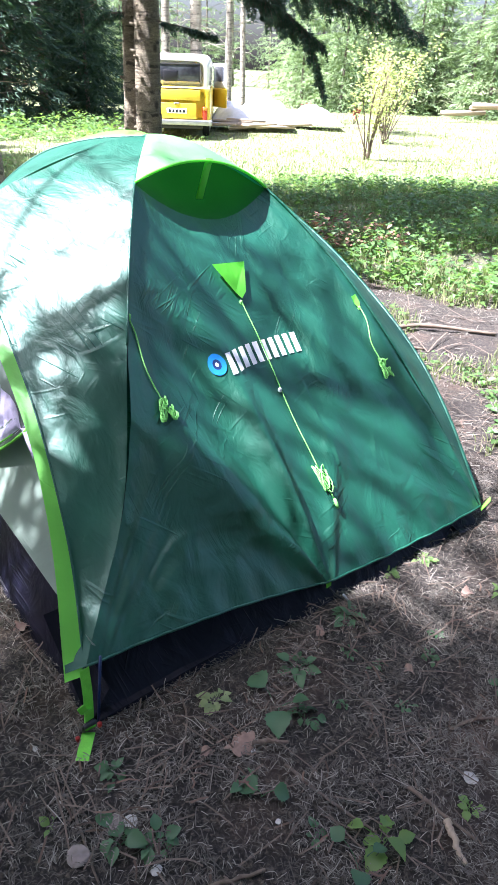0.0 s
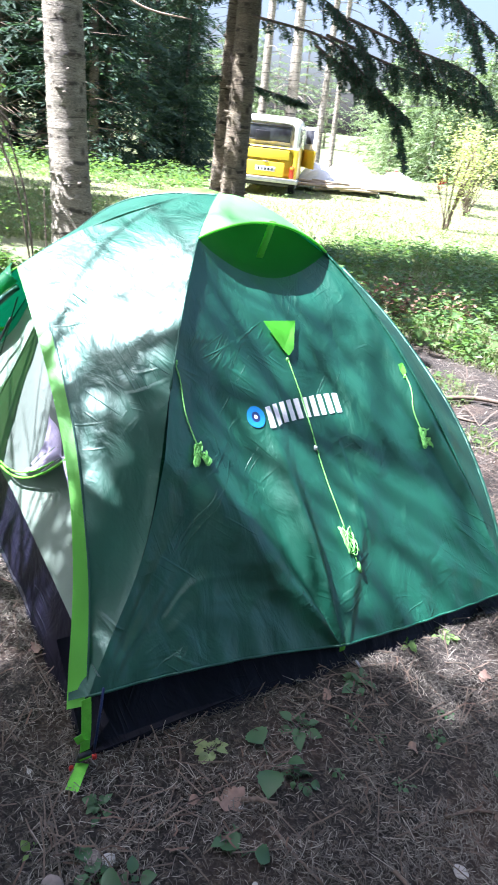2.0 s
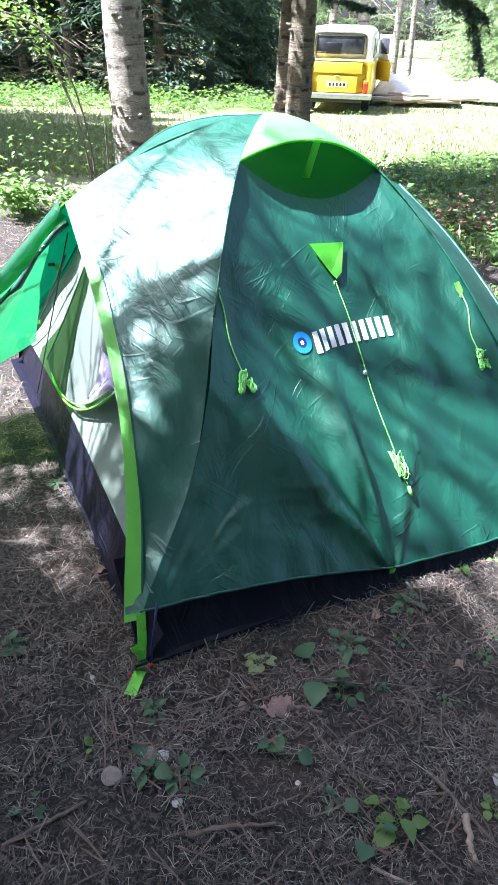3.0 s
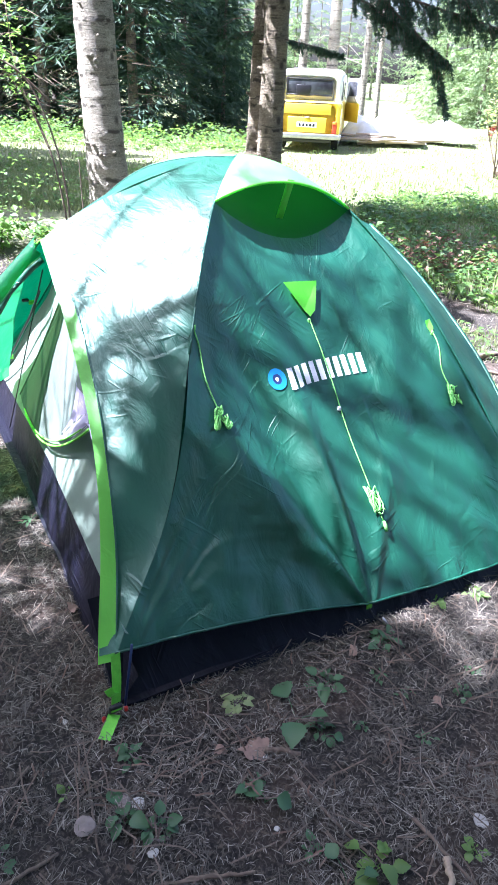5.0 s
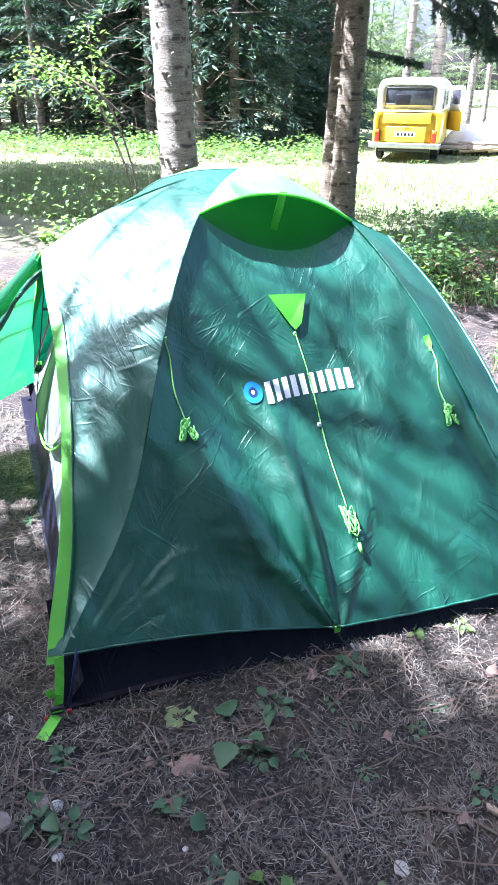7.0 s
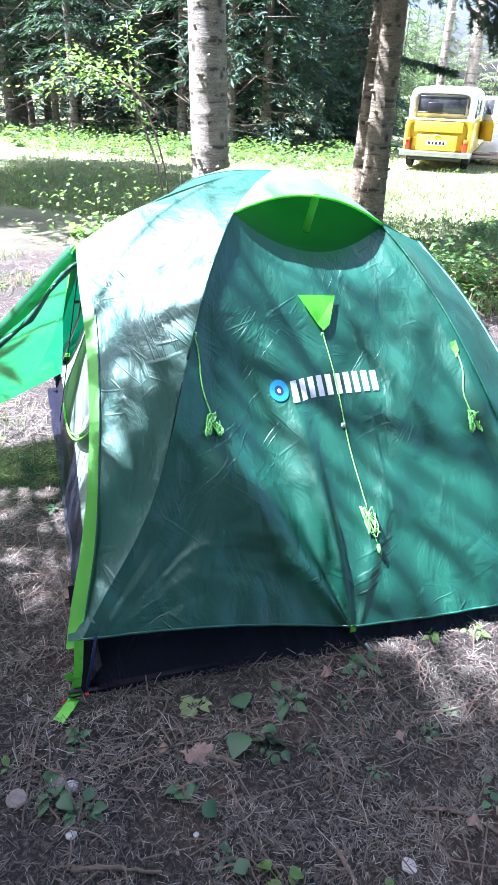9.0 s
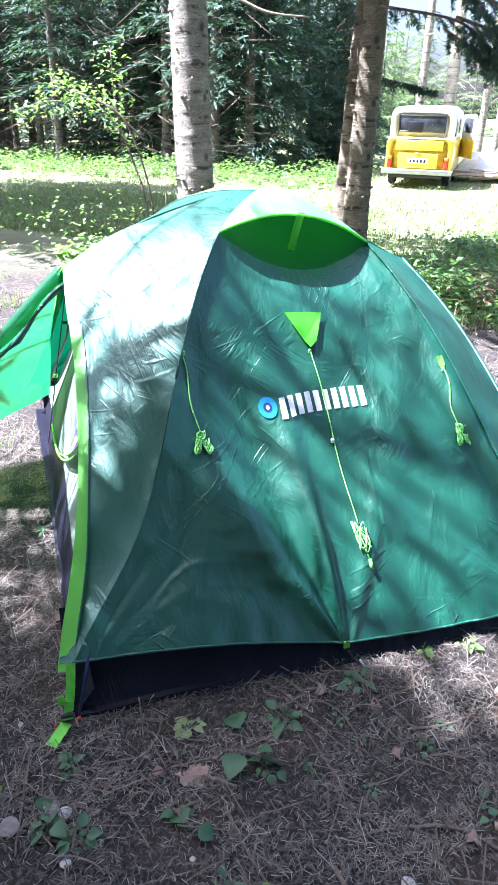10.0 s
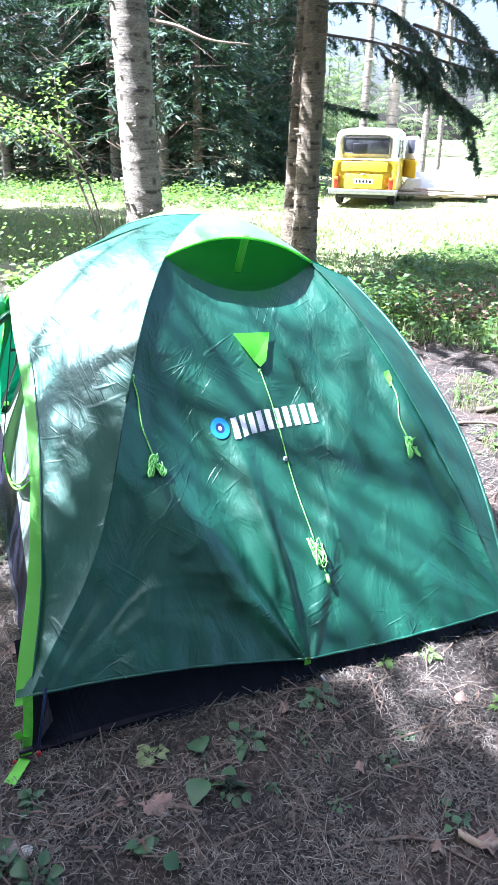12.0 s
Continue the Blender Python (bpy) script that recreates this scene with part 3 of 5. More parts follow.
door_rows = []
for j in range(15):
    g = j / 14
    row = []
    for i in range(19):
        s = i / 18
        far = 1.40 - 0.34 * g
        v = 0.42 + (far - 0.42) * s
        z = zip_z(v) + (min(0.92, 0.28 + 0.62 * v) - zip_z(v)) * g
        row.append(inner_at(v, z, 0.008 + 0.004 * math.sin(9 * s + 3 * g)))
    door_rows.append(row)
sheet("mesh_door", door_rows, MESHC, tent, "grey mesh inner door")
zip_line = [inner_at(0.52 + 0.74 * i / 40, zip_z(0.52 + 0.74 * i / 40), 0.013) for i in range(41)]
tube_part("door_zip", zip_line, 0.0045, WEB, tent, "lime zip of the inner door")
tube_part("door_zip", [p + Vector((-0.002, 0, 0.022)) for p in zip_line[4:]], 0.003, WEB, tent, "lime zip of the inner door")
tube_part("door_seam", [r[-1] for r in door_rows], 0.004, INNER, tent)
lil = []
for j in range(11):
    g = j / 10
    row = []
    for i in range(11):
        s = i / 10
        v = 0.45 + (0.42 - 0.1 * g - 0.12 * math.sin(3 * g)) * s
        z = zip_z(v) + 0.02 + (min(0.62, 0.25 + 0.55 * v) - zip_z(v)) * g
        row.append(inner_at(v, z, 0.014 + 0.012 * math.sin(11 * s + 5 * g) * s))
    lil.append(row)
sheet("inner_lining", lil, LILAC, tent, "lilac lining folded behind the door")
# two toggles and a dark pole on the far side of the porch
tube_part("porch_pole", [Vector((-0.66, 1.42, 0.80)), Vector((-0.675, 1.58, 0.65)), Vector((-0.80, 1.98, 0.20))], 0.006, BLACKP, tent)
for q in ((-0.67, 1.68, 0.69), (-0.76, 1.92, 0.36)):
    tg = part("toggle", box_bm(0.03, 0.014, 0.014, q, 0.004, 1), BLACKP, tent, "small black toggle on a lime loop")
    part("toggle_loop", box_bm(0.035, 0.004, 0.02, (q[0] + 0.03, q[1], q[2] - 0.012), 0.002, 1), WEB, tg)

# porch flap on the far side, pegged out, and the rolled door above it
A, B, S = Vector((-0.69, 1.2, 1.045)), Vector((-0.76, 1.8, 0.30)), Vector((-1.62, 1.47, 0.05))
flap_rows = []
for j in range(21):
    g = j / 20
    a, b = A.lerp(S, g), B.lerp(S + Vector((0.05, 0.1, 0)), g)
    row = []
    for i in range(17):
        s = i / 16
        p = a.lerp(b, s) + Vector((-0.3, 0.8, 0.2)) * (0.05 * math.sin(math.pi * s) * (1 - g))
        p += Vector((-0.3, 0.8, 0.2)) * 0.014 * noise.noise((p.x * 7, p.y * 7, p.z * 7))
        row.append(p)
    flap_rows.append(row)
sheet("porch_flap", flap_rows, FLAP, tent, "thin green porch flap glowing in the sun")
over = []
for j in range(21):
    g = j / 20
    a = A.lerp(S, g)
    over.append([a + Vector((0, 0.03, 0.012)), a + Vector((-0.02, -0.02, 0.008)), a + Vector((-0.02, -0.03, -0.022)), a + Vector((0, -0.035, -0.04 + 0.012 * math.sin(g * 23)))])
sheet("door_overlap", over, FLAP, tent)
roll = [A.lerp(S, i / 24) + Vector((0, -0.03 + 0.008 * math.sin(i * 2.3), -0.06 + 0.014 * math.sin(i * 0.9))) for i in range(25)]
tube_part("rolled_door", roll, [0.011 + 0.004 * math.sin(i * 1.7) + 0.003 * math.sin(i * 3.1) for i in range(25)], FLY, tent, "rolled-up dark green door", 10)
tube_part("porch_guyline", [A + Vector((0, -0.02, -0.1)), Vector((-0.80, 1.75, 0.06))], 0.0025, BLACKP, tent)

# corner strap with buckle
def ribbon(name, line, wide, material, parent, label="", thick=0.003):
    """A strip of webbing along a line, with a little thickness."""
    v, f = [], []
    w = Vector(wide)
    for p in line:
        n = Vector((0, -thick, thick * 0.6))
        v += [p - w, p + w, p + w + n, p - w + n]
    for i in range(len(line) - 1):
        a = i * 4
        for k in range(4):
            q = (k + 1) % 4
            f.append((a + k, a + q, a + 4 + q, a + 4 + k))
    f += [(3, 2, 1, 0), tuple(len(v) - 4 + k for k in range(4))]
    return obj(name, mesh_of(name, v, f, material, False), parent, label)


strap = ribbon("corner_strap", spline([Vector((-0.85, 0.04, 0.18)), Vector((-0.860, 0.012, 0.11)), Vector((-0.872, -0.008, 0.05))], 4), (0.013, 0, 0.001), WEB, tent, "lime webbing corner strap")
ribbon("strap_tail", spline([Vector((-0.868, 0.0, 0.075)), Vector((-0.884, -0.014, 0.095)), Vector((-0.892, -0.012, 0.118))], 3), (0.010, 0, 0.003), WEB, strap)
part("buckle", box_bm(0.038, 0.014, 0.045, (0, 0, 0), 0.005, 2, pose(-0.877, -0.016, 0.038, 25, 0, 0)), BLACKP, strap, "black plastic buckle")
part("buckle_bar", box_bm(0.03, 0.008, 0.008, (0, 0, 0), 0.002, 1, pose(-0.877, -0.026, 0.045, 25, 0, 0)), WEB, strap)
ribbon("peg_loop", spline([Vector((-0.882, -0.02, 0.022)), Vector((-0.905, -0.045, 0.014)), Vector((-0.93, -0.075, 0.01))], 3), (0.013, -0.010, 0), WEB, strap, "lime peg loop on the ground")
for q in ((-0.91, -0.015, 0.012), (-0.845, -0.01, 0.015)):
    part("pole_tip", box_bm(0.012, 0.012, 0.016, q, 0.004, 2), REDP, tent, "red pole tip")
tube_part("pole_end", [Vector((-0.845, -0.004, 0.02)), Vector((-0.80, 0.045, 0.19))], 0.004, INKD, tent, "thin dark blue pole end")
tube_part("hem_tie", [Vector((0.0, -0.012, 0.05)), Vector((0.015, -0.035, 0.02)), Vector((0.03, -0.06, 0.008))], 0.003, BLACKP, tent)
tube_part("hem_peg", [Vector((0.028, -0.055, 0.03)), Vector((0.045, -0.075, 0.0))], 0.004, METAL, tent, "shiny metal peg")
tab = part("corner_tab", box_bm(0.028, 0.005, 0.06, (0, 0, 0), 0.002, 1, pose(0.80, -0.07, 0.09, 25, 0, 35)), WEB, tent, "lime corner tab")


def face_at(u, z, off=0.004):
    """The place on the near end panel with this u and height, lifted off the cloth."""
    sv, rv = (u - 0.05) / 0.65, z / 1.15
    for _ in range(14):
        sv, rv = min(0.999, max(-0.999, sv)), min(0.98, max(0.001, rv))
        p = face_point(sv, rv)
        ds, dr = face_point(sv + 0.005, rv) - p, face_point(sv, rv + 0.005) - p
        det = ds.x * dr.z - dr.x * ds.z
        eu, ez = u - p.x, z - p.z
        sv += 0.7 * 0.005 * (eu * dr.z - dr.x * ez) / det
        rv += 0.7 * 0.005 * (ds.x * ez - eu * ds.z) / det
    n = ds.cross(dr).normalized()
    if n.y > 0:
        n = -n
    return p + n * off


# guy lines lying against the cloth, each from a lime tab to a wound bundle
def bundle(cu, cz, w, h, turns, parent, seed, lean=0.0):
    r = random.Random(seed)
    pts = []
    for i in range(turns * 9):
        a = 2 * math.pi * i / 9
        k = 0.3 + 0.7 * r.random()
        du, dz = w * k * math.cos(a), h * k * math.sin(a * 1.31 + seed)
        pts.append(face_at(cu + du + lean * dz, cz + dz, 0.005 + 0.012 * r.random()))
    v, f = tube(spline(pts, 2), 0.0022, 5)
    return obj("wound_cord", mesh_of("wound_cord", v, f, CORD), parent, "wound lime cord")


def guy(u0, z0, u1, z1, seed, big):
    line = []
    for i in range(13):
        g = i / 12
        line.append(face_at(u0 + (u1 - u0) * g + 0.006 * math.sin(7 * g), z0 + (z1 - z0) * g, 0.004))
    c = tube_part("guy_cord", spline(line, 3), 0.0022, CORD, tent, "thin lime guy cord")
    if big:
        bundle(u1 + 0.003, z1 - 0.03, 0.026, 0.042, 6, c, seed, -0.1)
        tube_part("cord_tail", [face_at(u1 + 0.006, z1 - 0.06, 0.004), face_at(u1 + 0.012, z1 - 0.085, 0.004)], 0.0022, CORD, c)
        q = [face_at(u1 + 0.012, z1 - 0.085, 0.005), face_at(u1 + 0.014, z1 - 0.115, 0.005)]
        v, f = tube([q[0], q[0].lerp(q[1], 0.5), q[1]], [0.005, 0.007, 0.005], 8)
        obj("cord_lock", mesh_of("cord_lock", v, f, CORD), c)
    else:
        bundle(u1, z1 - 0.012, 0.018, 0.018, 5, c, seed, 0.5)
        bundle(u1 - 0.014, z1 - 0.036, 0.011, 0.022, 5, c, seed + 1, 0.3)
        bundle(u1 + 0.02, z1 - 0.04, 0.009, 0.018, 4, c, seed + 2, -0.2)
    part("cord_knot", box_bm(0.012, 0.01, 0.016, line[0] + Vector((0, -0.002, -0.008)), 0.004, 2), CORD, c)
    return c


guy(-0.398, 0.905, -0.375, 0.675, 1, False)
guy(0.562, 0.775, 0.57, 0.60, 2, False)
guy(0.078, 0.85, 0.112, 0.365, 3, True)
part("cord_runner", box_bm(0.012, 0.012, 0.016, face_at(0.085, 0.592, 0.008), 0.004, 2), INKW, tent)
for u, z in ((-0.40, 0.925), (0.558, 0.793)):
    p = face_at(u, z, 0.005)
    bm = bmesh.new()
    for q in ((-0.011, 0.012), (0.011, 0.016), (0.013, -0.01), (0, -0.03), (-0.011, -0.008)):
        bm.verts.new(face_at(u + q[0], z + q[1], 0.006))
    f = bm.faces.new(bm.verts)
    bmesh.ops.solidify(bm, geom=[f], thickness=0.003)
    part("guy_tab", bm, LIME, tent, "small lime guy tab")
bm = bmesh.new()
tri = [(0.0, 0.962), (0.145, 0.95), (0.105, 0.868), (0.078, 0.852), (0.06, 0.872)]
for u, z in tri:
    bm.verts.new(face_at(u, z, 0.014))
f = bm.faces.new(bm.verts)
bmesh.ops.solidify(bm, geom=[f], thickness=0.004)
part("reinforcement_patch", bm, LIME, tent, "lime triangular reinforcement patch")

# printed mark: a blue ring and five white blocks, as plain shapes
def print_strip(name, u0, u1, z0, z1, material, off):
    rows = [[face_at(u0 + (u1 - u0) * i / 10, z0 + (z1 - z0) * j / 4, off) for i in range(11)] for j in range(5)]
    return sheet(name, rows, material, tent)


def ring_print(r0, r1, material, off):
    cu, cz = -0.123, 0.708
    rows = [[face_at(cu + r * math.cos(2 * math.pi * i / 36), cz + r * 0.95 * math.sin(2 * math.pi * i / 36), off) for i in range(37)] for r in (r0, r1)]
    return sheet("printed_ring", rows, material, tent)
ring_print(0.001, 0.006, INKW, 0.0035)
ring_print(0.006, 0.015, INKD, 0.0035)
ring_print(0.015, 0.031, INKB, 0.0035)["label"] = "blue printed ring"
for k in range(5):
    u0 = -0.082 + 0.0685 * k
    for du in (0.0, 0.034):
        print_strip("printed_bar", u0 + du, u0 + du + 0.022, 0.676, 0.732, INKW, 0.0035)["label"] = "white printed bar"


# ---- trees ----
def trunk_mesh(name, base, top, r0, r1, mat, seed, flare=0.35, sides=18, n=26, knots=0):
    r = random.Random(seed)
    base, top = Vector(base), Vector(top)
    v, f = [], []
    H = (top - base).length
    for i in range(n + 1):
        g = (i / n) ** 1.3
        c = base.lerp(top, g) + Vector((0.03 * noise.noise((g * 3, seed, 0)), 0.03 * noise.noise((g * 3, 0, seed)), 0)) * min(1, H / 6)
        rad = r0 + (r1 - r0) * g
        rad *= 1 + flare * math.exp(-g * H / 0.28)
        rad *= 1 + 0.045 * math.exp(-((((g * H + 0.12 * noise.noise((g * H * 2, seed, 4))) % 0.31) - 0.15) / 0.03) ** 2)
        for k in range(sides):
            a = 2 * math.pi * k / sides
            w = 1 + 0.05 * noise.noise((math.cos(a) * 2, math.sin(a) * 2, g * H * 1.2 + seed)) + 0.12 * math.exp(-g * H / 0.3) * math.sin(5 * a + seed)
            v.append(c + Vector((math.cos(a), math.sin(a), 0)) * rad * w)
    for i in range(n):
        for k in range(sides):
            q = (k + 1) % sides
            f.append((i * sides + k, i * sides + q, (i + 1) * sides + q, (i + 1) * sides + k))
    return v, f


def needles(bag, p, td, tl, r, mat=0, fine=1.0):
    """Short needle blades on both sides of a twig."""
    up = td.cross(Vector((r.uniform(-1, 1), r.uniform(-1, 1), r.uniform(-1, 1)))).normalized()
    m = max(3, int(tl / 0.022 * fine))
    nl = 0.04
    v, f = [], []
    for j in range(m):
        q = p + td * (tl * (j + 0.5) / m) + Vector((0, 0, -0.15 * tl * (j / m) ** 2))
        for sg in (-1, 1):
            e = (td * 0.7 + up * sg + Vector((r.uniform(-.5, .5), r.uniform(-.5, .5), r.uniform(-.4, .4)))).normalized() * nl * (0.8 + 0.5 * r.random())
            w = td * 0.008
            o = len(v)
            v += [q - w, q + w, q + e]
            f.append((o, o + 1, o + 2))
    bag.add(v, f, mat)


def leaf_quads(bag, n, place, size, r, mat=0, flat=0.4):
    """Small folded leaves at the places that place() gives."""
    for _ in range(n):
        p = place()
        a = r.uniform(0, 6.283)
        d = Vector((math.cos(a), math.sin(a), r.uniform(-flat, flat))).normalized()
        s = d.cross(Vector((r.uniform(-.4, .4), r.uniform(-.4, .4), 1))).normalized()
        l, w = size * r.uniform(0.6, 1.3), size * r.uniform(0.28, 0.45)
        dn = Vector((0, 0, -0.25 * l))
        bag.add([p, p + d * l * 0.5 + s * w, p + d * l + dn, p + d * l * 0.5 - s * w], [(0, 1, 2, 3)], mat)


def far_conifer(name, x, y, h, spread, seed, mats, label, bare=0.0, group="", tiers=26, blades=34, tr=None):
    """A spruce seen from afar: trunk and whorls of drooping, ragged boughs."""
    r = random.Random(seed)
    t = holder(name, label, "tree", Matrix.Translation((x, y, ground_z(x, y) - 0.05)), group)
    tr = tr or max(0.06, h * 0.013)
    v, f = trunk_mesh("trunk", (0, 0, 0), (r.uniform(-.2, .2), r.uniform(-.2, .2), h), tr, 0.02, None, seed, 0.3, 9, 10)
    obj("trunk", mesh_of("trunk", v, f, BARKF), t)
    bag = Bag()
    for i in range(tiers):
        g = bare + (1 - bare) * (i + r.random()) / tiers
        z = h * g
        L = spread * (1 - g) ** 0.8 * r.uniform(0.75, 1.15) + 0.15
        nb = r.randint(5, 8)
        a0 = r.uniform(0, 6.283)
        for b in range(nb):
            a = a0 + 6.283 * b / nb + r.uniform(-.3, .3)
            d = Vector((math.cos(a), math.sin(a), 0))
            s = Vector((-d.y, d.x, 0))
            l = L * r.uniform(0.6, 1.15)
            dr = r.uniform(0.15, 0.45)
            n = max(8, int(1.6 * blades * l / spread))
            for j in range(n):
                q = (j + r.random()) / n
                wd = l * 0.34 * (1.05 - q)
                p = Vector((0, 0, z)) + d * (l * q) + s * r.uniform(-wd, wd) + Vector((0, 0, -dr * l * q * q + r.uniform(-.06, .06)))
                bl = r.uniform(0.13, 0.32) * (0.6 + 0.05 * h)
                e = (d * r.uniform(0.3, 1) + s * r.uniform(-.8, .8) + Vector((0, 0, r.uniform(-0.7, 0.1)))).normalized() * bl
                w = e.cross(Vector((r.uniform(-1, 1), r.uniform(-1, 1), 1))).normalized() * bl * 0.1
                bag.add([p - w * 0.4, p + e * 0.5 - w, p + e, p + e * 0.5 + w], [(0, 1, 2, 3)])
    obj("crown", bag.mesh("crown", mats, False), t)
    return t


# the two near trees, whose crowns stand above the view
def near_tree(name, stems, label, bark, seed, knots):
    t = holder(name, label, "tree", Matrix.Translation((*stems[0][0], 0)))
    r = random.Random(seed)
    for k, (xy, top, r0) in enumerate(stems):
        off = Vector((xy[0] - stems[0][0][0], xy[1] - stems[0][0][1], -0.06))
        tp = off + Vector(top)
        v, f = trunk_mesh("trunk", off, tp, r0, r0 * 0.35, bark, seed + k, 0.35, 28, 380)
        tk = obj("trunk", mesh_of("trunk", v, f, bark), t)
        # knots and broken branch stubs
        for _ in range(knots):
            g = r.uniform(0.02, 0.22)
            c = off.lerp(tp, g)
            a = r.uniform(-2.9, -0.1)
            d = Vector((math.cos(a), math.sin(a), 0.25)).normalized()
            rr = r0 * (1 - 0.65 * g)
            pts = [c + d * (rr * 0.85), c + d * (rr + r.uniform(0.01, 0.06))]
            vv, ff = tube([pts[0], pts[0].lerp(pts[1], 0.5), pts[1]], [0.034, 0.02, 0.012], 7)
            obj("branch_stub", mesh_of("branch_stub", vv, ff, bark), tk)
    return t


tree1 = near_tree("spruce_tree", [((-2.17, 5.5), (-0.6, 0.1, 15), 0.198)], "tall spruce with grey scarred bark behind the tent", BARK1, 11, 46)
tree2 = near_tree("twin_spruce_tree", [((-0.775, 6.85), (0.03, 0.3, 14), 0.145), ((-0.975, 6.99), (0.22, 0.8, 13), 0.125)], "twin-stemmed spruce with brown bark beside the meadow", BARK2, 21, 26)


def crown_for(tree, base_z, h, spread, seed, count, mats):
    r = random.Random(seed)
    bag = Bag()
    for i in range(count):
        g = (i + r.random()) / count
        z = base_z + (h - base_z) * g
        a = r.uniform(0, 6.283)
        l = (spread * (1 - g) ** 0.7 + 0.3) * r.uniform(0.6, 1.1)
        d = Vector((math.cos(a), math.sin(a), -0.12))
        s = Vector((-d.y, d.x, 0))
        n = int(46 * l / spread) + 8
        for j in range(n):
            q = 0.12 + 0.88 * (j + r.random()) / n
            p = Vector((0, 0, z)) + d * (l * q) + s * r.uniform(-1, 1) * l * 0.3 * (1.05 - q) + Vector((0, 0, -0.25 * l * q * q))
            e = (d * r.uniform(0.3, 1) + s * r.uniform(-.9, .9) + Vector((0, 0, r.uniform(-0.6, 0.1)))).normalized() * r.uniform(0.25, 0.5)
            w = e.cross(Vector((r.uniform(-1, 1), r.uniform(-1, 1), 1))).normalized() * 0.06
            bag.add([p - w * 0.4, p + e * 0.5 - w, p + e, p + e * 0.5 + w], [(0, 1, 2, 3)])
    return obj("crown", bag.mesh("crown", mats, False), tree)


crown_for(tree1, 4.4, 15, 2.6, 31, 90, [NEEDLE])
crown_for(tree2, 4.6, 14, 2.3, 32, 70, [NEEDLE])

# boughs that hang into the view
def drooping_bough(bag, ctrl, reach, r, fine=1.0):
    """A bough along a curve, with side twigs that droop and carry twiglets of needles."""
    pts = spline([Vector(c) for c in ctrl], 13)
    n = len(pts)
    tv, tf = tube(pts, [0.003 + 0.035 * reach * (1 - i / n) for i in range(n)], 6, False)
    bag.add(tv, tf, 1)
    for i in range(2, n):
        g = i / (n - 1)
        d = (pts[min(i + 1, n - 1)] - pts[i - 1]).normalized()
        side = d.cross(Vector((0, 0, 1))).normalized()
        for sg in (-1, 1, -1, 1):
            if r.random() < 0.28 + 0.3 * (g < 0.35):
                continue
            tl = reach * (1.08 - 0.75 * g) * r.uniform(0.55, 1.15) * min(1.0, 0.45 + 1.6 * g)
            td = (d * r.uniform(0.35, 0.9) + side * sg * r.uniform(0.5, 1.0) + Vector((0, 0, r.uniform(-0.75, -0.05)))).normalized()
            p = pts[i - 1].lerp(pts[i], r.random())
            sag = Vector((0, 0, -0.35 * tl))
            tw, wf = tube([p, p + td * tl * 0.5 + sag * 0.25, p + td * tl + sag], [0.004, 0.003, 0.0015], 3, False)
            bag.add(tw, wf, 1)
            needles(bag, p, td + Vector((0, 0, -0.15)), tl, r, 0, fine)
            for k in range(max(3, int(tl / 0.05))):
                q = (k + r.random()) / max(3, int(tl / 0.05))
                b0 = p + td * tl * q + sag * q * q
                e = (td * 0.8 + td.cross(Vector((0, 0, 1))).normalized() * r.choice((-1, 1)) * r.uniform(0.4, 1) + Vector((0, 0, r.uniform(-0.8, 0.0)))).normalized()
                needles(bag, b0, e, tl * r.uniform(0.2, 0.42) * (1.15 - q * 0.7), r, 0, fine)


bag = Bag()
br = random.Random(77)
BASE2 = Vector((-0.775, 6.85, 0))
for ctrl, reach in ((((-0.70, 6.8, 2.58), (0.1, 6.6, 2.42), (0.5, 6.4, 2.15), (0.9, 6.25, 1.8), (1.08, 6.2, 1.36)), 0.36),
                    (((0.1, 6.6, 2.45), (0.7, 6.35, 2.25), (1.3, 6.1, 2.08), (1.95, 5.9, 1.86)), 0.4),
                    (((0.0, 6.6, 2.35), (0.35, 6.4, 2.15), (0.7, 6.3, 1.98), (1.05, 6.2, 1.75)), 0.34),
                    (((0.3, 6.5, 2.6), (0.9, 6.2, 2.38), (1.5, 6.0, 2.2), (1.75, 5.9, 2.0)), 0.4),
                    (((-0.70, 6.8, 3.1), (0.3, 6.5, 3.05), (1.2, 6.1, 2.8), (1.95, 5.8, 2.3)), 0.42),
                    (((0.3, 6.5, 2.9), (0.8, 6.3, 2.62), (1.2, 6.1, 2.12)), 0.34),
                    (((-0.70, 6.8, 2.85), (0.0, 6.5, 2.75), (0.45, 6.3, 2.4), (0.62, 6.2, 2.05)), 0.26),
                    (((0.6, 6.3, 3.1), (1.3, 6.0, 2.75), (1.6, 5.9, 2.3)), 0.4),
                    (((-0.65, 6.8, 1.93), (-0.32, 6.75, 1.87), (-0.02, 6.72, 1.8)), 0.12),
                    (((-1.0, 6.95, 2.0), (-1.2, 6.9, 1.97), (-1.36, 6.85, 1.86)), 0.15),
                    (((-1.0, 6.95, 2.75), (-1.45, 6.8, 2.7), (-1.75, 6.7, 2.5)), 0.22)):
    drooping_bough(bag, [Vector(c) - BASE2 for c in ctrl], reach, br)
obj("hanging_bough", bag.mesh("hanging_bough", [NEEDLE, TWIG], False), tree2, "dark drooping spruce boughs")
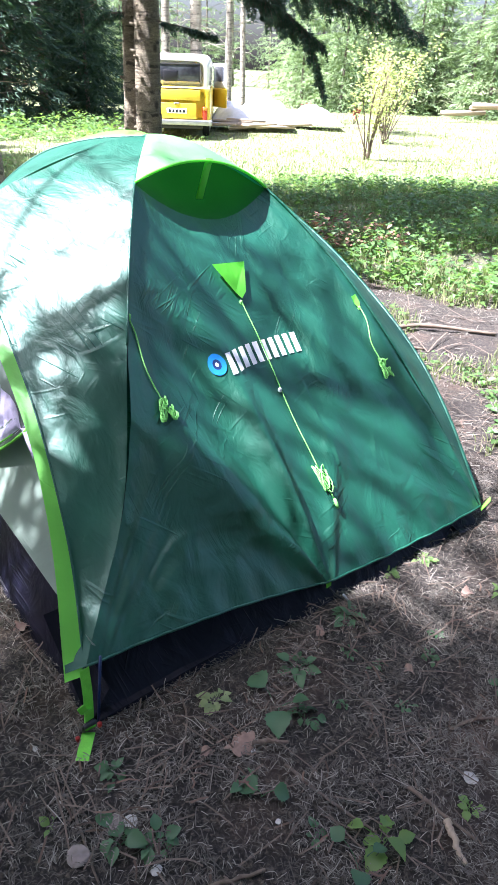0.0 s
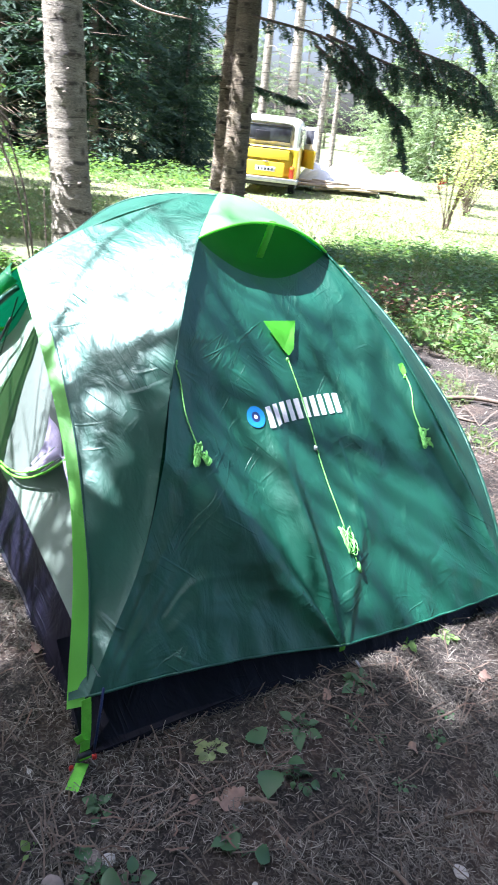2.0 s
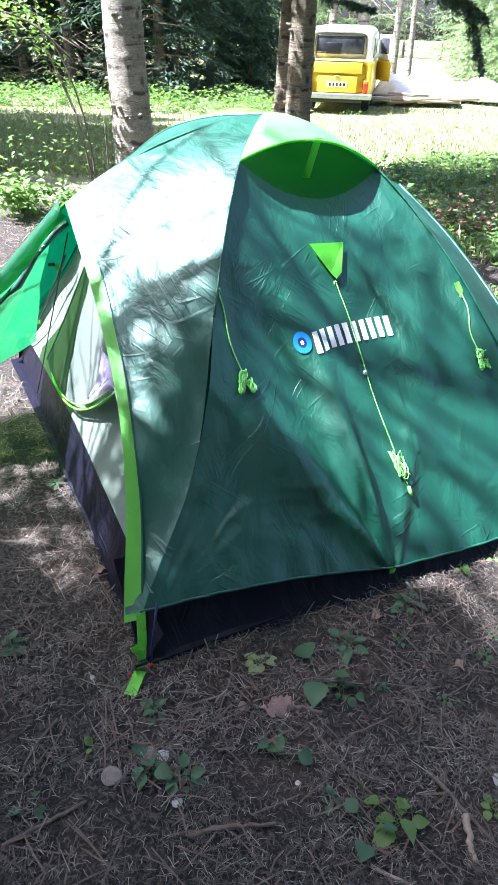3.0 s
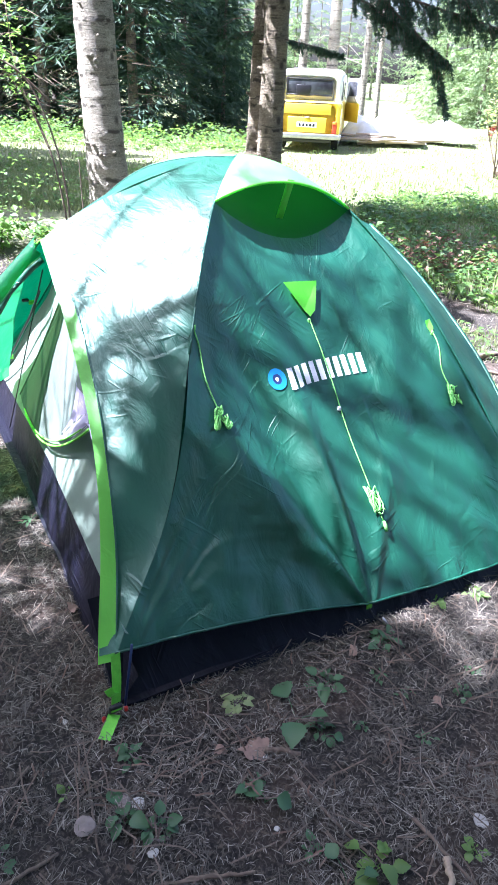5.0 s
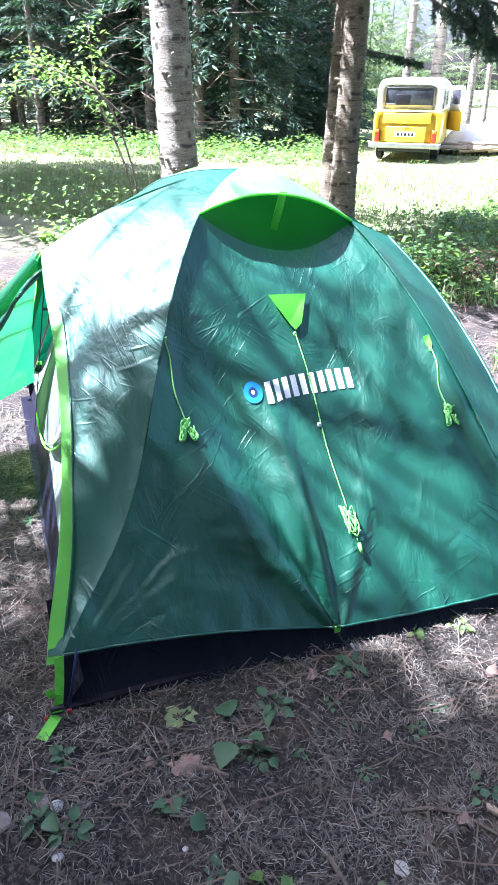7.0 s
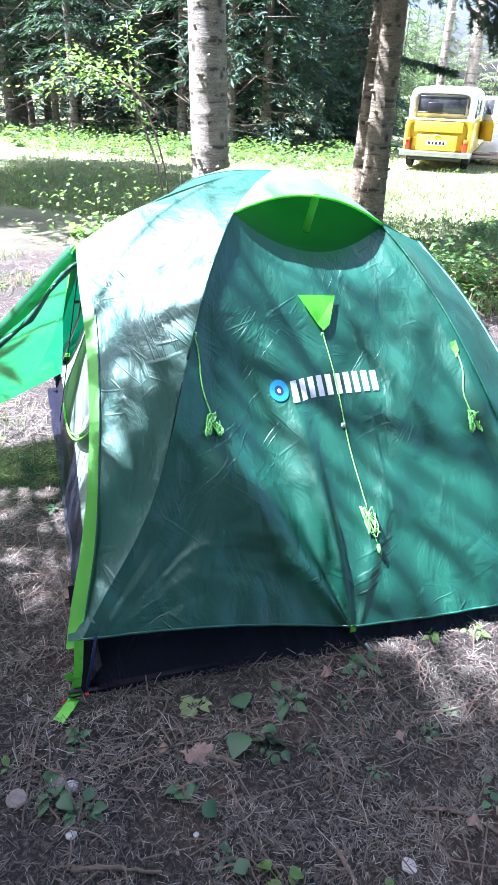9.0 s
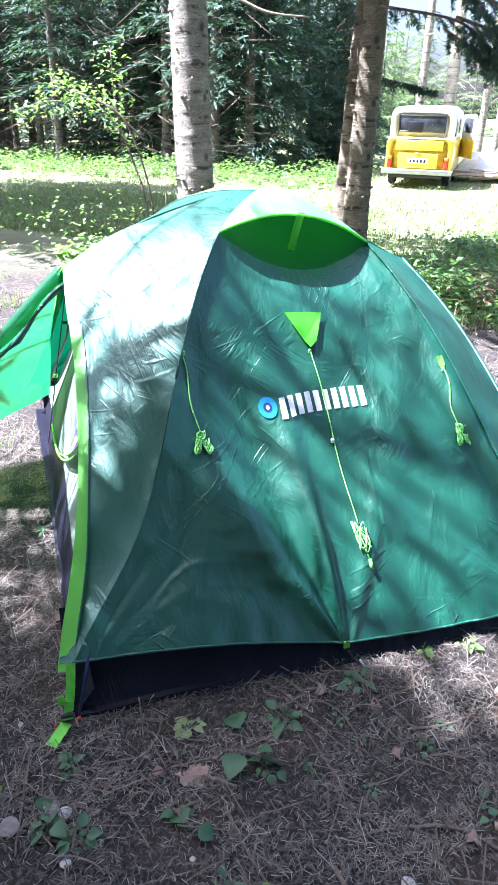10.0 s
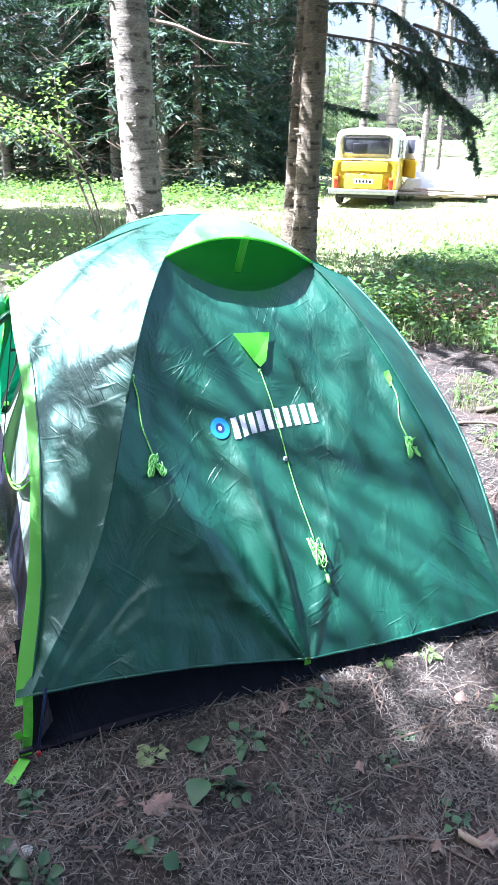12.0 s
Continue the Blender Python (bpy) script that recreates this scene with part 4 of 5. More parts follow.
# dead brown twigs on the twin stems
bag = Bag()
for _ in range(46):
    p = Vector((br.uniform(-0.3, 0.0), 0.05, br.uniform(2.0, 3.0)))
    d = Vector((br.uniform(-1, 0.6), br.uniform(-0.6, 0), br.uniform(-0.7, 0.15))).normalized() * br.uniform(0.15, 0.45)
    tv, tf = tube([p, p + d * 0.5 + Vector((0, 0, 0.02)), p + d], [0.004, 0.003, 0.0015], 3, False)
    bag.add(tv, tf)
obj("dead_twigs", bag.mesh("dead_twigs", [TWIG], False), tree2, "tangle of bare dead twigs")
line = spline([Vector((0.14, -0.05, 2.56)), Vector((0.42, -0.06, 2.5)), Vector((0.72, -0.02, 2.39)), Vector((1.08, 0.1, 2.36))], 6)
tube_part("dead_branch", line, [0.018 * (1 - 0.7 * i / len(line)) for i in range(len(line))], PALEWOOD, tree1, "pale dead branch", 7)


# ---- the van: rear end towards the tent ----
def rounded_shell(sections, mat, name, parent, label=""):
    """A body lofted through rounded cross-sections (y, half width, z low, z high, corner)."""
    v, f = [], []
    n = 32
    for y, w, z0, z1, c in sections:
        for k in range(n):
            a = 2 * math.pi * (k + 0.5) / n
            cx, cz = math.cos(a), math.sin(a)
            e = c
            x = w * math.copysign(abs(cx) ** e, cx)
            z = (z0 + z1) / 2 + (z1 - z0) / 2 * math.copysign(abs(cz) ** e, cz)
            v.append(Vector((x, y, z)))
    m = len(sections)
    for i in range(m - 1):
        for k in range(n):
            q = (k + 1) % n
            f.append((i * n + k, i * n + q, (i + 1) * n + q, (i + 1) * n + k))
    f.append(tuple(range(n)))
    f.append(tuple(reversed([(m - 1) * n + k for k in range(n)])))
    return obj(name, mesh_of(name, v, f, mat), parent, label)


van = holder("camper_van", "old yellow and white camper van parked on the meadow", "van", pose(-1.62, 17.9, -0.17, 0, 0, 2))
rounded_shell([(0.06, 0.70, 0.42, 1.16, 0.35), (0.0, 0.78, 0.36, 1.20, 0.32), (0.05, 0.84, 0.32, 1.22, 0.25), (0.4, 0.86, 0.30, 1.22, 0.2), (3.6, 0.86, 0.30, 1.22, 0.2), (4.3, 0.8, 0.32, 1.2, 0.3), (4.42, 0.62, 0.4, 1.1, 0.4)],
              YELLOW, "lower_body", van, "yellow lower body")
rounded_shell([(0.20, 0.62, 1.15, 1.80, 0.4), (0.10, 0.72, 1.10, 1.78, 0.35), (0.14, 0.80, 1.08, 1.84, 0.32), (0.5, 0.83, 1.08, 1.93, 0.32), (2.2, 0.83, 1.08, 1.97, 0.32), (3.7, 0.82, 1.08, 1.93, 0.32), (4.15, 0.74, 1.08, 1.78, 0.4)],
              WHITEV, "upper_body", van, "white roof and window band")
part("belt_line", box_bm(1.70, 0.02, 0.03, (0, 0.0, 1.19), 0.006, 1), WHITEV, van)
win = part("rear_window", box_bm(1.12, 0.03, 0.34, (0, 0.105, 1.53), 0.014, 3, None), GLASS, van, "dark rear window")
for s in (-1, 1):
    part("window_seal", box_bm(0.03, 0.04, 0.42, (0.575 * s, 0.10, 1.53), 0.01, 2), BLACKP, win)
for z in (1.35, 1.71):
    part("window_seal", box_bm(1.16, 0.04, 0.03, (0, 0.10, z), 0.01, 2), BLACKP, win)
seat = part("curtain", box_bm(0.36, 0.02, 0.25, (-0.16, 0.088, 1.45), 0.01, 2), BLACKP, win)
lid = part("engine_lid", box_bm(1.0, 0.03, 0.36, (0, -0.005, 0.66), 0.012, 2), YELLOW, van, "yellow engine lid")
part("tailgate", box_bm(1.2, 0.03, 0.24, (0, -0.002, 1.03), 0.012, 2), YELLOW, van)
part("lid_handle", box_bm(0.14, 0.03, 0.03, (0, -0.03, 0.84), 0.008, 2), CHROME, lid)
plate = part("number_plate", box_bm(0.52, 0.012, 0.12, (0.0, -0.028, 0.66), 0.003, 1), WHITEV, van, "white plate with dark bars")
for k in range(5):
    part("plate_bar", box_bm(0.05, 0.004, 0.07, (-0.18 + 0.09 * k, -0.036, 0.66), 0.001, 1), BLACKP, plate)
part("bumper", box_bm(1.72, 0.12, 0.13, (0, -0.09, 0.40), 0.03, 3), CHROME, van, "grey metal rear bumper")
part("bumper_end", box_bm(0.08, 0.5, 0.13, (0.86, 0.1, 0.40), 0.03, 3), CHROME, van)
part("bumper_end", box_bm(0.08, 0.5, 0.13, (-0.86, 0.1, 0.40), 0.03, 3), CHROME, van)
part("valance", box_bm(1.3, 0.06, 0.12, (0, 0.05, 0.30), 0.02, 2), BLACKP, van)
for s in (-1, 1):
    lm = part("tail_lamp", box_bm(0.12, 0.05, 0.30, (0.72 * s, 0.0, 0.62), 0.02, 3), LAMPRED, van, "tall red tail lamp")
    part("lamp_segment", box_bm(0.10, 0.02, 0.07, (0.72 * s, -0.026, 0.72), 0.008, 2), plain("amber_lens", (0.7, 0.25, 0.03), rough=0.25), lm)
    for y in (0.95, 3.4):
        bm = bmesh.new()
        bmesh.ops.create_cone(bm, cap_ends=True, segments=28, radius1=0.32, radius2=0.32, depth=0.18, matrix=pose(0.72 * s, y, 0.32, 0, 90, 0))
        bmesh.ops.bevel(bm, geom=bm.edges[:], offset=0.03, segments=2, affect="EDGES")
        wh = part("wheel", bm, RUBBER, van, "black tyre")
        bm = bmesh.new()
        bmesh.ops.create_cone(bm, cap_ends=True, segments=24, radius1=0.19, radius2=0.14, depth=0.05, matrix=pose(0.82 * s, y, 0.32, 0, 90 * s, 0))
        part("rim", bm, CHROME, wh)
    part("side_window", box_bm(0.02, 0.95, 0.38, (0.828 * s, 0.95, 1.5), 0.008, 2), GLASS, van)
    part("side_window", box_bm(0.02, 0.95, 0.38, (0.828 * s, 2.1, 1.5), 0.008, 2), GLASS, van)
    part("rear_vent", box_bm(0.02, 0.3, 0.1, (0.84 * s, 0.45, 1.3), 0.006, 1), BLACKP, van)
# cab door standing open
dm = pose(0.88, 3.0, 0, 0, 0, 24)
dr = part("open_door", box_bm(0.05, 0.95, 0.5, (0, -0.45, 0.9), 0.03, 3, dm), YELLOW, van, "open cab door, yellow below and white above")
part("door_upper", box_bm(0.045, 0.92, 0.62, (0, -0.45, 1.46), 0.03, 3, dm), WHITEV, dr)
part("door_glass", box_bm(0.052, 0.66, 0.40, (0, -0.45, 1.5), 0.02, 2, dm), GLASS, dr)

# ---- forest behind, dark to one side, bright and young to the other ----
fr = random.Random(404)
for k in range(44):
    x = -30 + 23.5 * k / 43 + fr.uniform(-.5, .5)
    y = 20 + (k % 3) * 3.2 + fr.uniform(-1.2, 1.2) + max(0, (x + 9)) * 0.55
    far_conifer("forest_spruce", x, y, fr.uniform(10, 13), fr.uniform(2.2, 2.9), 500 + k, [NEEDLE], "dark forest spruce with bare lower trunk", fr.uniform(0.13, 0.24), "dark spruces of the forest edge", 22, 46, fr.uniform(0.12, 0.2))
for k, (x, y, h, s) in enumerate(((-6.9, 21, 8.5, 2.5), (-5.4, 24.5, 6.5, 2.2), (-8.6, 22, 9, 2.5), (-11.2, 21.5, 8, 2.4), (-6.2, 27, 7, 2.2), (-14.5, 23, 7, 2.3))):
    far_conifer("edge_spruce", x, y, h, s, 700 + k, [NEEDLE], "full dark spruce branched to the ground", 0.02, "edge spruces", 34, 70)
for k in range(34):
    x = -1.0 + 26 * k / 33 + fr.uniform(-.8, .8) if k > 3 else -7.5 + 0.8 * k
    y = 36 + (k % 2) * 4 + fr.uniform(-2, 3) - max(0, x - 6) * 0.75
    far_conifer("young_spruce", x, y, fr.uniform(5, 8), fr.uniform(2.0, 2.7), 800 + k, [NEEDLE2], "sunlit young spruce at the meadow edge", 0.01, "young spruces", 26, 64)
for k in range(16):
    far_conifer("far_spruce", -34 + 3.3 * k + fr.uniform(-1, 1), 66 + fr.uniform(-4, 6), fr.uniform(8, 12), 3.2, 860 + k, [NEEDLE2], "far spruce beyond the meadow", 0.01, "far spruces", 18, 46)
for k in range(20):
    far_conifer("forest_spruce", -36 + 29 * k / 19 + fr.uniform(-.6, .6), 32 + (k % 2) * 3 + fr.uniform(-1, 1), fr.uniform(10, 13), 2.7, 1300 + k, [NEEDLE], "dark forest spruce with bare lower trunk", 0.03, "dark spruces of the forest edge", 20, 40, 0.16)
# thin tall stems behind the van
for k, (x, y, r0) in enumerate(((-2.6, 24, 0.16), (-1.5, 22.5, 0.2), (-0.6, 25, 0.13), (-0.1, 26.5, 0.1))):
    t = holder("bare_tree", "thin tall pale trunk with bare twigs behind the van", "tree", Matrix.Translation((x, y, -0.05)), "bare trees behind the van")
    v, f = trunk_mesh("trunk", (0, 0, 0), (fr.uniform(-.3, .3), 0, 15), r0, 0.04, BARK1, 900 + k, 0.3, 10, 20)
    obj("trunk", mesh_of("trunk", v, f, BARK1), t)
    b = Bag()
    for i in range(70):
        a, z = fr.uniform(0, 6.283), fr.uniform(2, 13)
        d = Vector((math.cos(a), math.sin(a), fr.uniform(-.3, .3)))
        l = fr.uniform(0.4, 1.5)
        p0 = Vector((0, 0, z))
        vv, ff = tube([p0, p0 + d * l * 0.5, p0 + d * l + Vector((0, 0, -0.2 * l))], [0.02, 0.012, 0.005], 3, False)
        b.add(vv, ff)
    obj("twig_crown", b.mesh("twig_crown", [BARK1], False), t)
# trees beside and behind the camera, whose crowns shade the camp
# three unseen ones, added to keep open sky from reflecting in the end panel
for k, (x, y, h, s) in enumerate(((3.2, -2.4, 15, 3.0), (1.3, -3.9, 16, 3.2), (4.8, 0.1, 14, 3.0))):
    far_conifer("shade_spruce", x, y, h, s, 980 + k, [NEEDLE], "tall spruce that shades the camp", 0.26, "shade spruces", 26, 80)
for k, (x, y, h, s) in enumerate(((-2.0, -2.25, 10.5, 2.5), (-3.42, -2.1, 11.0, 2.45), (-0.4, -2.75, 10, 2.25), (-5.4, -2.6, 12, 2.6), (-8.4, 5.6, 13, 2.8), (-10.4, 8.4, 13, 2.8), (-12.4, 11.5, 13, 2.8), (-9.4, 7.2, 13, 3.0), (-11.2, 9.8, 14, 3.0))):
    far_conifer("shade_spruce", x, y, h, s, 950 + k, [NEEDLE], "tall spruce that shades the camp", 0.36, "shade spruces", 26, 80)
# unseen ring of tall spruces, added to cut sky light from behind the camera
for k in range(13):
    a = radians(-168 + 13 * k)
    d = 9.5 + 2.2 * (k % 2)
    far_conifer("forest_spruce", 0.6 + d * math.cos(a) * 1.15, -1.0 + d * math.sin(a), (20 if 2 < k < 11 else 12) + (k % 3), 3.6 if 2 < k < 11 else 3.0, 1200 + k, [NEEDLE], "unseen dark spruce behind the camera that blocks the sky", 0.04, "dark spruces of the forest edge", 26, 60)
t = holder("bare_tree", "slender bare tree beside the porch", "tree", Matrix.Translation((-2.0, -0.15, -0.05)))
v, f = trunk_mesh("trunk", (0, 0, 0), (-0.5, -0.2, 7.5), 0.05, 0.015, BARK2, 77, 0.3, 10, 20)
obj("trunk", mesh_of("trunk", v, f, BARK2), t)
b = Bag()
for i in range(60):
    a, z = fr.uniform(0, 6.283), fr.uniform(2.2, 7.2)
    d = Vector((math.cos(a), math.sin(a), fr.uniform(0.1, 0.7)))
    l = fr.uniform(0.4, 1.3)
    p0 = Vector((-0.5 * z / 7.5, -0.2 * z / 7.5, z))
    vv, ff = tube([p0, p0 + d * l * 0.5, p0 + d * l + Vector((0, 0, 0.15 * l))], [0.016, 0.01, 0.004], 4, False)
    b.add(vv, ff)
    for q in range(5):
        e = p0 + d * l * fr.uniform(0.3, 1)
        w = Vector((fr.uniform(-1, 1), fr.uniform(-1, 1), fr.uniform(-.2, .6))) * 0.35
        vv, ff = tube([e, e + w], [0.006, 0.003], 3, False)
        b.add(vv, ff)
obj("twig_crown", b.mesh("twig_crown", [BARK2], False), t)


# ---- the forest floor: litter, twigs, plants ----
PALELEAF = leaf_mat("pale_young_leaves", (0.46, 0.5, 0.2), (0.28, 0.34, 0.12), (0.5, 0.58, 0.16), 0.45, 0.5)
DEADBARK = leaf_mat("bark_shreds", (0.2, 0.13, 0.09), (0.03, 0.022, 0.017), (0.1, 0.06, 0.03), 0.05, 0.85)
RUSTY = leaf_mat("rusty_dead_growth", (0.4, 0.22, 0.14), (0.07, 0.04, 0.028), (0.3, 0.14, 0.06), 0.15, 0.8)
def in_tent(x, y):
    dx, dy = x - 0.707, y - 0.315
    u, v = 0.770 * dx + 0.638 * dy, -0.638 * dx + 0.770 * dy
    return -0.84 < u < 0.85 and 0.0 < v < 2.35


nr = np.random.RandomState(8)


def strewn(name, n, region, lmin, lmax, width, mat, label, lift=0.012, power=1.0, tilt=0.3):
    """Thin dry needles strewn over the ground as one mesh."""
    x0, x1, y0, y1 = region
    v, f = [], []
    for _ in range(n):
        x, y = x0 + (x1 - x0) * nr.rand(), y0 + (y1 - y0) * nr.rand() ** power
        if in_tent(x, y):
            continue
        if noise.noise((x * 5.3, y * 5.3, 5.0)) + 0.6 * noise.noise((x * 19, y * 19, 2.0)) < -0.08 and nr.rand() < 0.7:
            continue
        a, l = nr.rand() * 6.283, lmin + (lmax - lmin) * nr.rand()
        z = ground_z(x, y) + 0.002 + lift * nr.rand()
        dx, dy, dz = math.cos(a) * l / 2, math.sin(a) * l / 2, l * tilt * (nr.rand() - 0.5)
        wx, wy = -math.sin(a) * width / 2, math.cos(a) * width / 2
        bx, by = wx * 6 * (nr.rand() - 0.5), wy * 6 * (nr.rand() - 0.5)
        o = len(v)
        v += [(x - dx - wx, y - dy - wy, z - dz), (x - dx + wx, y - dy + wy, z - dz), (x + bx + wx, y + by + wy, z + 0.002), (x + bx - wx, y + by - wy, z + 0.002), (x + dx + wx, y + dy + wy, z + dz), (x + dx - wx, y + dy - wy, z + dz)]
        f += [(o, o + 1, o + 2, o + 3), (o + 3, o + 2, o + 4, o + 5)]
    return tagged(obj(name, mesh_of(name, v, f, mat, False)), label, "litter", kind="stuff")


strewn("needle_litter", 150000, (-1.3, 2.0, -1.0, 1.3), 0.011, 0.024, 0.0016, LITTER, "dry brown conifer needles strewn on the ground")
strewn("needle_litter", 40000, (-4.0, 4.2, 1.0, 5.4), 0.03, 0.09, 0.0035, LITTER, "dry brown conifer needles strewn on the ground", 0.015)
strewn("twig_litter", 700, (-4.0, 4.2, 1.5, 5.0), 0.1, 0.4, 0.008, TWIG, "small grey twigs strewn on the ground", 0.03)
strewn("bark_litter", 1100, (-1.3, 2.2, -1.0, 1.6), 0.02, 0.06, 0.005, DEADBARK, "red-brown bark shreds and twigs strewn on the ground", 0.02)
strewn("straw_litter", 4500, (-1.3, 2.1, -1.0, 1.6), 0.03, 0.07, 0.0022, LITTER, "pale and dark dry stalks strewn on the ground", 0.022)
strewn("twig_litter", 3000, (-1.3, 2.2, -1.0, 2.0), 0.04, 0.16, 0.004, TWIG, "small grey twigs strewn on the ground", 0.02)


def stick(pts, r, mat, label, name="fallen_stick"):
    line = spline([Vector((x, y, ground_z(x, y) + r * 0.9 + h)) for x, y, h in pts], 6)
    n = len(line)
    for i, p in enumerate(line):
        p += Vector((nr.rand() - .5, nr.rand() - .5, 0)) * r * 0.8
    v, f = tube(line, [r * (1.0 - 0.45 * i / n) * (0.9 + 0.2 * nr.rand()) for i in range(n)], 7)
    return tagged(obj(name, mesh_of(name, v, f, mat)), label, "stick", "fallen sticks")


BROWN_STICK = "thin brown fallen stick on needle litter"
for pts, r, mt in (
        (((0.31, -0.66, 0), (0.39, -0.62, 0.006), (0.50, -0.585, 0)), 0.007, TWIG), (((-0.09, -0.78, 0), (0.0, -0.69, 0.004), (0.05, -0.64, 0)), 0.006, TWIG),
        (((0.85, -0.37, 0), (0.91, -0.43, 0.004), (0.99, -0.50, 0)), 0.006, TWIG), (((0.55, -0.32, 0), (0.66, -0.42, 0.004), (0.76, -0.49, 0)), 0.005, TWIG),
        (((0.93, -0.46, 0), (0.935, -0.50, 0.002), (0.945, -0.56, 0)), 0.010, PALEWOOD), (((-0.35, 0.2, 0), (-0.22, 0.06, 0.006), (-0.07, -0.1, 0)), 0.004, TWIG),
        (((0.27, -0.12, 0), (0.29, -0.2, 0.004), (0.29, -0.36, 0)), 0.0035, TWIG), (((0.47, -0.27, 0), (0.51, -0.265, 0.003), (0.56, -0.26, 0)), 0.009, TWIG),
        (((1.0, -0.2, 0), (1.12, -0.16, 0.004), (1.28, -0.2, 0)), 0.005, TWIG), (((0.95, 0.1, 0), (1.08, 0.18, 0.006), (1.16, 0.3, 0)), 0.0035, TWIG),
        (((1.2, -0.12, 0), (1.26, -0.14, 0.003), (1.3, -0.11, 0)), 0.011, PALEWOOD), (((0.02, -0.42, 0), (0.08, -0.52, 0.004), (0.14, -0.62, 0)), 0.004, TWIG),
        (((-0.12, -0.45, 0), (-0.14, -0.55, 0.004), (-0.13, -0.66, 0)), 0.004, TWIG), (((0.62, 0.12, 0), (0.75, 0.08, 0.005), (0.86, -0.03, 0)), 0.003, TWIG),
        (((1.25, 2.9, 0), (1.6, 3.05, 0.02), (2.1, 3.0, 0)), 0.02, TWIG), (((1.05, 2.6, 0), (1.3, 2.7, 0.01), (1.55, 2.66, 0)), 0.012, TWIG),
        (((0.72, -0.62, 0), (0.85, -0.66, 0.004), (0.99, -0.72, 0)), 0.0045, PALEWOOD), (((-0.55, 0.62, 0), (-0.5, 0.5, 0.02), (-0.42, 0.42, 0)), 0.008, TWIG)):
    stick(pts, r, mt, BROWN_STICK)


def leaf_shape(l, w, fold, cup, n=11):
    """Half-outline of a pointed oval leaf along +x, with a folded midrib."""
    v, f = [], []
    for i in range(n + 1):
        g = i / n
        half = w * math.sin(math.pi * g ** 0.8) * (1.0 + 0.16 * (i % 2)) + 0.0008
        z = -cup * l * g * g + 0.15 * l * g
        v += [Vector((l * g, -half, z + fold * half)), Vector((l * g, 0, z)), Vector((l * g, half, z + fold * half))]
    for i in range(n):
        a = i * 3
        f += [(a, a + 1, a + 4, a + 3), (a + 1, a + 2, a + 5, a + 4)]
    return v, f


def ground_plant(x, y, size, leaves, seed, mat=None, broad=0.34, spread=1.0, upright=0.35, label="low broad-leaved plant growing through the litter"):
    r = random.Random(seed)
    t = holder("ground_plant", label, "plant", Matrix.Translation((x, y, ground_z(x, y))), "small plants of the forest floor")
    if broad < 0.42:
        leaves, size = int(leaves * 1.7) + 1, size * 0.85
    for k in range(leaves):
        a = 6.283 * k / leaves + r.uniform(-.5, .5)
        l = size * r.uniform(0.4, 0.95)
        h = size * upright * r.uniform(0.4, 1.3)
        d = Vector((math.cos(a), math.sin(a), 0))
        root = Vector((r.uniform(-.01, .01), r.uniform(-.01, .01), -0.005))
        at = root + d * (size * spread * r.uniform(0.15, 0.6)) + Vector((0, 0, h))
        v, f = leaf_shape(l, l * broad, 0.35, r.uniform(0.2, 0.6))
        m = Matrix.Translation(at) @ Euler((r.uniform(-.5, .5), r.uniform(-0.45, 0.4), a)).to_matrix().to_4x4()
        sv, sf = tube([root, root.lerp(at, 0.6) + Vector((0, 0, 0.006)), at + Vector((0, 0, 0.001))], [0.0016, 0.0013, 0.001], 4, False)
        allv = [m @ p for p in v] + sv
        obj("leaf", mesh_of("leaf", allv, f + [tuple(i + len(v) for i in q) for q in sf], mat or PLANT), t)
    return t


PLANT = leaf_mat("plant_leaves", (0.085, 0.18, 0.075), (0.035, 0.09, 0.045), (0.1, 0.22, 0.06), 0.25, 0.5)
PALEPLANT = leaf_mat("pale_plant_leaves", (0.28, 0.34, 0.16), (0.2, 0.27, 0.1), (0.35, 0.45, 0.15), 0.3, 0.5)
